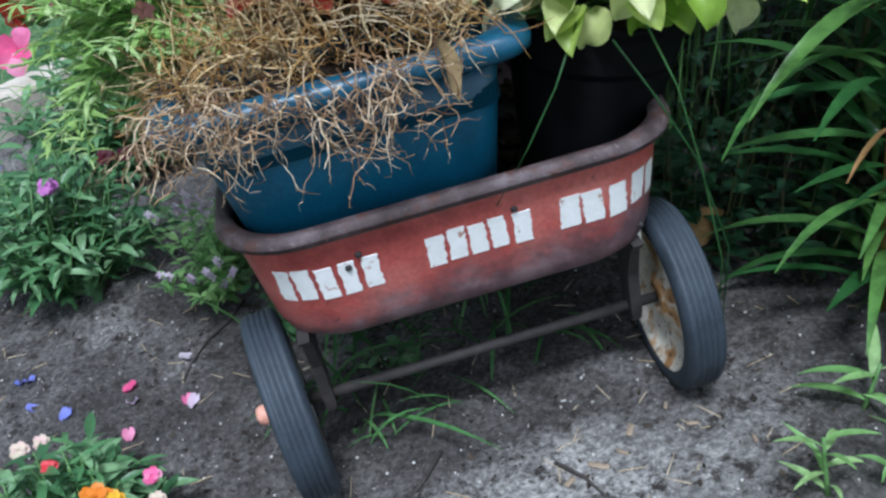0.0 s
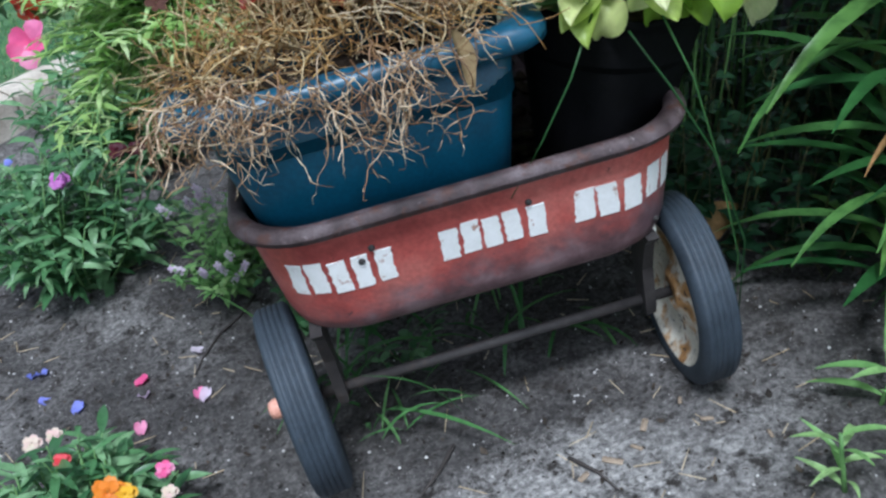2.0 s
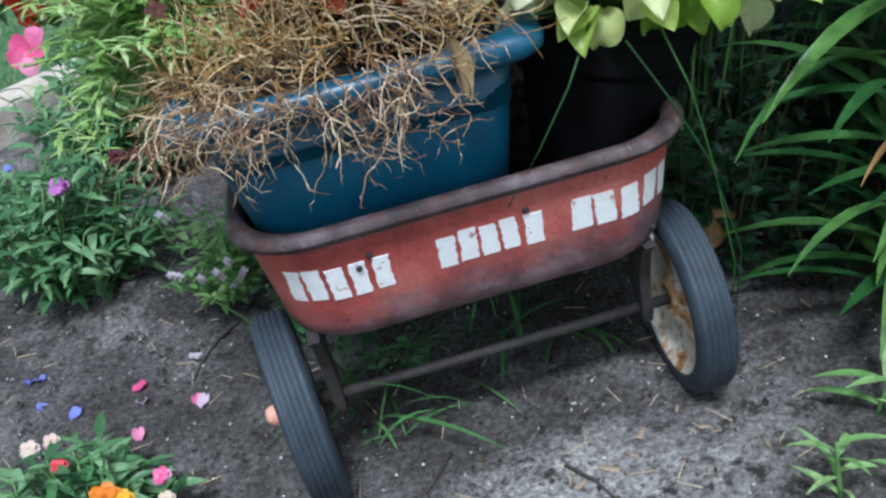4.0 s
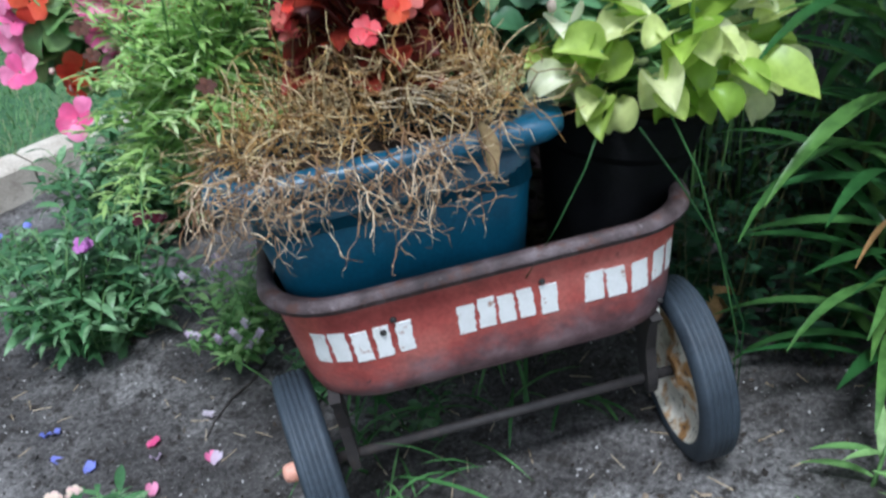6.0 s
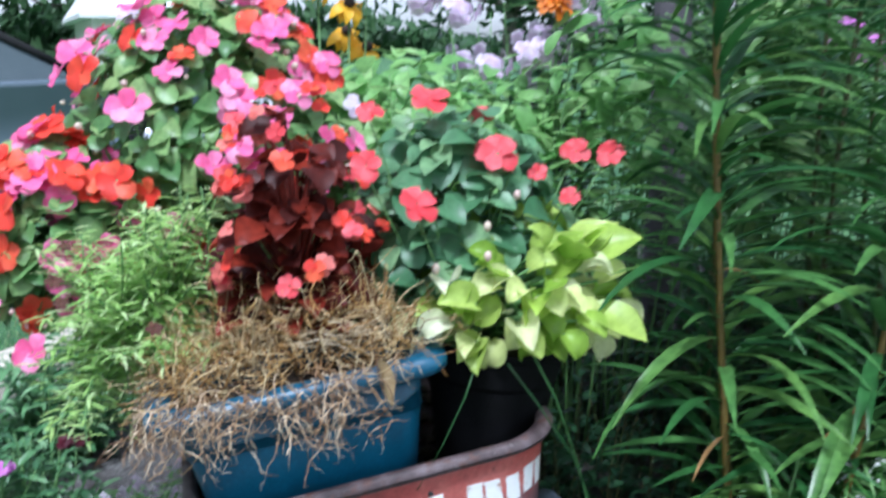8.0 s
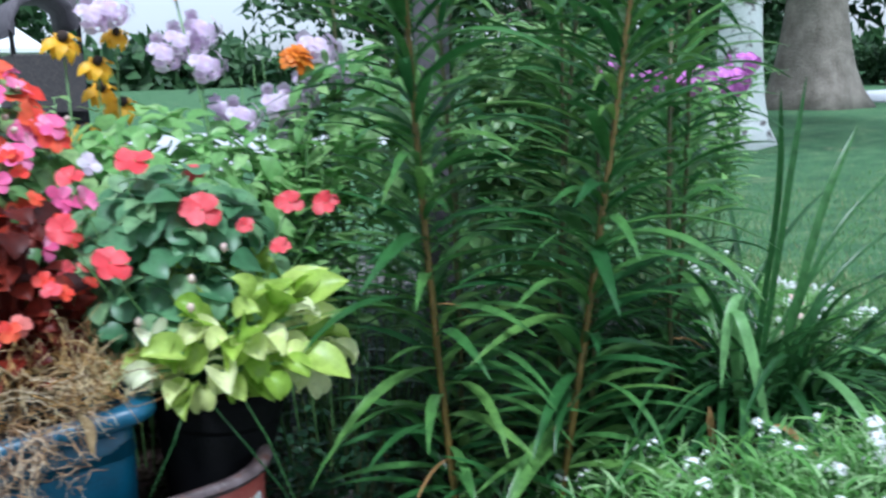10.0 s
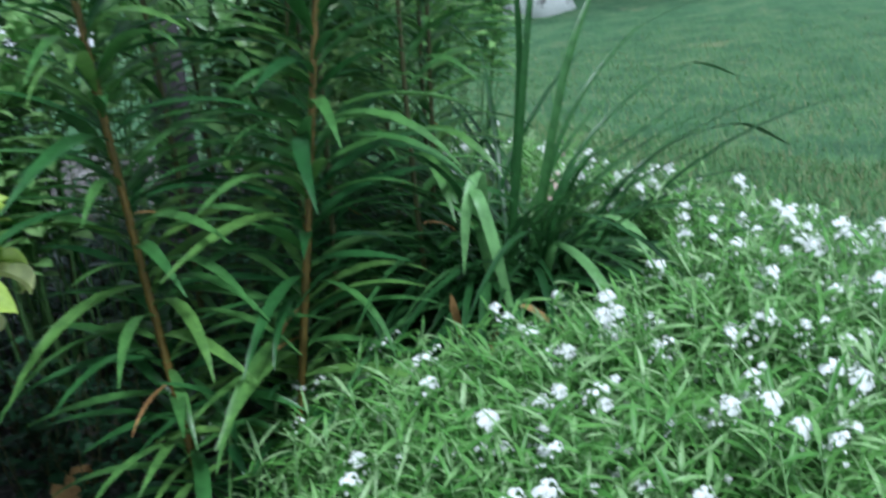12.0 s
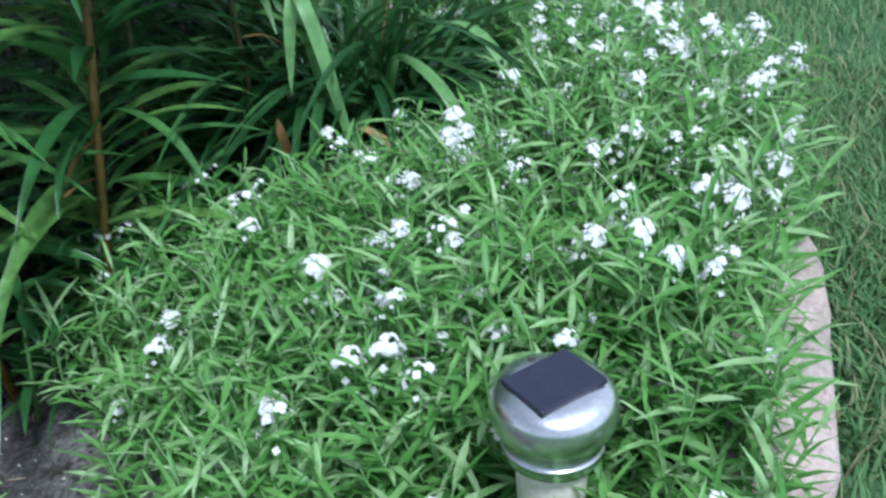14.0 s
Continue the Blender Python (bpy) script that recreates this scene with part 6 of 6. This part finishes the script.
def make_car(loc, turn, material, label):
    t = thing("car", loc, label, "car")
    t.rotation_euler = (0, 0, radians(turn))
    t.scale = (1.0, 1.0, 0.9)
    body = Shape()
    # Outline of the side, from the rear bumper over the boot and roof to the nose, in metres along and up.
    line = [(-2.2, 0.28), (-2.25, 0.55), (-2.2, 0.82), (-1.6, 0.9), (1.0, 0.92), (2.0, 0.78), (2.25, 0.6), (2.28, 0.4), (2.2, 0.26), (0, 0.22)]
    loops = []
    for y, k in ((-0.86, 0.86), (-0.88, 0.96), (-0.8, 1.0), (0.8, 1.0), (0.88, 0.96), (0.86, 0.86)):
        loops.append([(x * (0.97 + 0.03 * k), y, 0.55 + (z - 0.55) * k) for x, z in line])
    body.rings(loops, True, True)
    part("body", body, material, t)
    cab = Shape()
    top = [(-1.75, 0.9), (-1.15, 1.36), (-0.4, 1.42), (0.05, 1.36), (0.8, 0.92)]
    cab.rings([[(x, y * (1 - 0.22 * (z - 0.9) / 0.5), z) for x, z in top] for y in (-0.8, -0.76, 0.76, 0.8)], True, True)
    c = part("cabin", cab, M["glass"], t, "dark car windows", smooth=False)
    roof = Shape()
    roof.rings([[(x, y, z + 0.012) for x, z in ((-1.2, 1.34), (-0.4, 1.425), (0.06, 1.36), (0.06, 1.33), (-0.4, 1.39), (-1.2, 1.3))] for y in (-0.66, 0.66)], True, True)
    part("roof", roof, material, t)
    for y in (-0.74, 0.74):
        for x0, z0, x1, z1 in ((0.07, 1.36, 0.82, 0.92), (-1.17, 1.36, -1.76, 0.9)):
            pl = Shape()
            pl.tube([(x0, y * 0.88, z0), (x1, y * 1.06, z1)], 0.035, 0.04, 6)
            part("pillar", pl, M["black"], t, "dark window pillar")
        mr = Shape()
        mr.blob((0.7, y * 1.28, 0.98), 0.07, 0.1, 0.06, random.Random(1), 0.05, 6, 10)
        part("mirror", mr, M["black"], t, "dark door mirror")
        for x in (-1.35, 1.4):
            wh = Shape()
            wh.lathe([(0.2, -0.1), (0.3, -0.11), (0.32, -0.08), (0.32, 0.08), (0.3, 0.11), (0.2, 0.1)], sides=28)
            w = put("wheel", wh.mesh("wheel", M["black"]), t, Matrix.Translation((x, y * 1.08, 0.32)) @ pose(0, 0, 0, 90, 0, 0), "black tyre")
            ri = Shape()
            ri.lathe([(0.19, -0.105), (0.19, 0.105), (0.05, 0.11)], sides=20)
            put("rim", ri.mesh("rim", M["steel"]), w, Matrix.Identity(4))
        li = Shape()
        li.blob((2.2, y * 0.8, 0.62), 0.05, 0.14, 0.06, random.Random(2), 0.03, 6, 10)
        part("headlight", li, M["frosted"], t, "clear headlight")
    return t


make_car((-0.85, 7.2, -0.3), 29, M["car"], "grey-blue parked car with dark windows")


def make_house():
    t = thing("house", (9.9, 31.0, -0.3), "low cream house with a pale hip roof", "house")
    w = Shape()
    w.box((-7.6, 0, 0), (-5.4, 8, 2.15), 0.02)
    part("wall", w, M["siding"], t, smooth=False)
    r = Shape()
    eave = [(-8.0, -0.7), (-4.6, -0.7), (-4.6, 8.7), (-8.0, 8.7)]
    r.rings([[(x, y, 2.0) for x, y in eave], [(x, y, 2.14) for x, y in eave], [(-7.2, 3.6, 3.45), (-5.4, 3.6, 3.45), (-5.4, 4.4, 3.45), (-7.2, 4.4, 3.45)]], True, True)
    part("roof", r, M["roof"], t, "pale sunlit roof", smooth=False)
    f = Shape()
    f.box((-7.0, -0.05, 0.75), (-5.9, 0.02, 1.8), 0.01)
    wd = part("window", f, M["white_car"], t, "white window frame", smooth=False)
    for x in (-6.97, -6.43):
        g = Shape()
        g.box((x + 0.05, -0.065, 0.82), (x + 0.48, -0.045, 1.73), 0.003)
        part("pane", g, M["glass"], wd, smooth=False)
    return t


make_house()

t = thing("trailer", (3.0, 18.0, -0.262), "small trailer with a dark grey arched roof", "trailer")
s = Shape()
s.box((-0.6, -1.1, 0.5), (0.6, 1.1, 1.55), 0.03)
part("body", s, M["rust"], t, smooth=False)
arch = [(-0.62, 2.0), (-0.6, 2.3), (-0.45, 2.52), (-0.1, 2.66), (0.3, 2.68), (0.56, 2.5), (0.62, 2.1)]
s = Shape()
s.rings([[(x, y, z) for x, z in arch] + [(x * 0.84, y, z - 0.13) for x, z in arch[::-1]] for y in (-1.1, -0.4, 0.4, 1.1)], True, True)
part("roof", s, M["post"], t, "dark arched roof shell")
for x in (-0.57, 0.57):
    for y in (-1.0, 1.0):
        s = Shape()
        s.tube([(x, y, 1.5), (x * 1.01, y, 2.1)], 0.045, 0.04, 8)
        part("pillar", s, M["black"], t)
for x in (-0.68, 0.68):
    s = Shape()
    s.lathe([(0.2, -0.08), (0.3, -0.08), (0.3, 0.08), (0.2, 0.08)], sides=20)
    put("wheel", s.mesh("wheel", M["black"]), t, Matrix.Translation((x, 0, 0.3)) @ pose(0, 0, 0, 0, 90, 0), "black tyre")
s = Shape()
s.box((-0.6, -0.7, 0.3), (0.6, 0.7, 0.5), 0.02)
part("frame", s, M["black"], t)


def make_garage():
    t = thing("house", (26.0, 4.0, 0), "low house with tan brick pier and grey garage door", "house")
    w = Shape()
    w.box((0, -4, 0), (8, 11, 2.7), 0.02)
    part("wall", w, M["brick"], t, smooth=False)
    p = Shape()
    p.box((-0.35, 7.0, 0), (-0.003, 7.7, 2.7), 0.02)
    part("brick_pier", p, M["brick"], t, smooth=False)
    d = Shape()
    d.box((-0.06, 2.0, 0.0), (-0.004, 6.6, 2.2), 0.01)
    door = part("garage_door", d, M["garage"], t, smooth=False)
    for k in range(4):
        s = Shape()
        s.box((-0.085, 2.08, 0.05 + 0.54 * k), (-0.062, 6.52, 0.5 + 0.54 * k), 0.01)
        part("panel", s, M["garage"], door, smooth=False)
    r = Shape()
    r.rings([[(-0.7, y, 2.6), (-0.7, y, 2.75), (4, y, 4.4), (8.7, y, 2.75), (8.7, y, 2.6)] for y in (-4.6, 11.6)], True, True)
    part("roof", r, M["bark"], t, smooth=False)
    return t


make_garage()


def make_tree(name, loc, r, tall, crown_r, crown_z, seed, bark, label, leaves=2600, leaf=0.22, flare=1.6, squash=0.75):
    rng = random.Random(seed)
    t = thing(name, loc, label, "tree")
    s = Shape()
    loops = []
    for i in range(11):
        u = i / 10
        z = tall * u
        rr = r * (1 - 0.5 * u) * (1 + (flare - 1) * math.exp(-z / (r * 0.9)))
        loops.append([(rr * (1 + 0.1 * math.sin(5 * a + 3 * u) * math.exp(-z / (2 * r)) + 0.05 * math.sin(3 * a)) * math.cos(a), rr * (1 + 0.1 * math.sin(5 * a + 3 * u) * math.exp(-z / (2 * r))) * math.sin(a), z - 0.1) for a in [2 * math.pi * j / 20 for j in range(20)]])
    s.rings(loops, True, True)
    part("trunk", s, M[bark], t)
    lim, lf = Shape(), Shape()
    for i in range(14):
        a, el = rng.uniform(0, 6.28), rng.uniform(0.2, 1.2)
        base = Vector((0, 0, tall * rng.uniform(0.65, 0.98)))
        e = base + Vector((math.cos(a), math.sin(a), el)) * crown_r * rng.uniform(0.5, 0.8)
        m = base.lerp(e, 0.5) + Vector((0, 0, -0.08 * crown_r))
        lim.tube([base, m, e], r * 0.28, r * 0.06, 7)
        for q in range(leaves // 14):
            d = sphere_dir(rng)
            c = e + d * crown_r * 0.5 * rng.random() ** 0.4
            c.z = max(c.z, crown_z * 0.8)
            dd = sphere_dir(rng)
            lf.blade(c, dd, dd.orthogonal(), leaf * rng.uniform(0.6, 1.3), leaf * 0.7, 0.8, 2, 0.2, 1)
    part("branching", lim, M[bark], t)
    part("crown", lf, M["far_leaf"], t, kind="stuff")
    return t


make_tree("birch_tree", (7.65, 5.4, ground_z(7.65, 5.4)), 0.27, 3.2, 2.6, 3.0, 140, "birch", "white-barked tree standing in the lawn")
make_tree("tree", (13.7, 8.8, 0), 0.62, 4.0, 4.0, 3.4, 141, "bark", "large tree with thick grey-brown trunk in the lawn", 3200, 0.3)
for i, (x, y, k) in enumerate(((-9, 44, 1.5), (-3, 52, 1.7), (4, 56, 1.5), (-16, 34, 1.4), (25, 44, 1.4), (34, 42, 1.5), (34, 30, 1.4), (42, 22, 1.5), (40, 8, 1.4), (-24, 26, 1.5))):
    make_tree("tree", (x, y, -0.27), 0.4 * k, 2.8 * k, 4.4 * k, 1.2 * k, 150 + i, "bark", "broad dark green tree beyond the street", 3000, 0.75)


def make_tree_line():
    rng = random.Random(171)
    s = Shape()
    for i in range(9000):
        a = radians(rng.uniform(-60, 75))
        r = rng.uniform(66, 72)
        z = rng.uniform(-0.5, 2.6 + 1.2 * math.sin(9 * a) + 0.8 * math.sin(23 * a))
        d = sphere_dir(rng)
        s.blade((r * math.sin(a), r * math.cos(a), z), d, d.orthogonal(), 1.5, 1.0, 0.6, 2, 0.2, 1)
    solid("far_trees", s, M["far_leaf"], "low line of trees along the horizon", "trees", "stuff")


make_tree_line()


def make_hedge():
    rng = random.Random(170)
    s = Shape()
    for i in range(5200):
        u = rng.random()
        y, z = 8 + 18 * u, rng.uniform(0, 1.2)
        d = sphere_dir(rng)
        s.blade((30 + rng.uniform(-0.7, 0.7) - 6 * u, y + 3, z), d, d.orthogonal(), 0.3, 0.2, 0.6, 2, 0.2, 1)
    solid("hedge", s, M["far_leaf"], "dark green hedge beyond the lawn", "hedge", "stuff")


make_hedge()
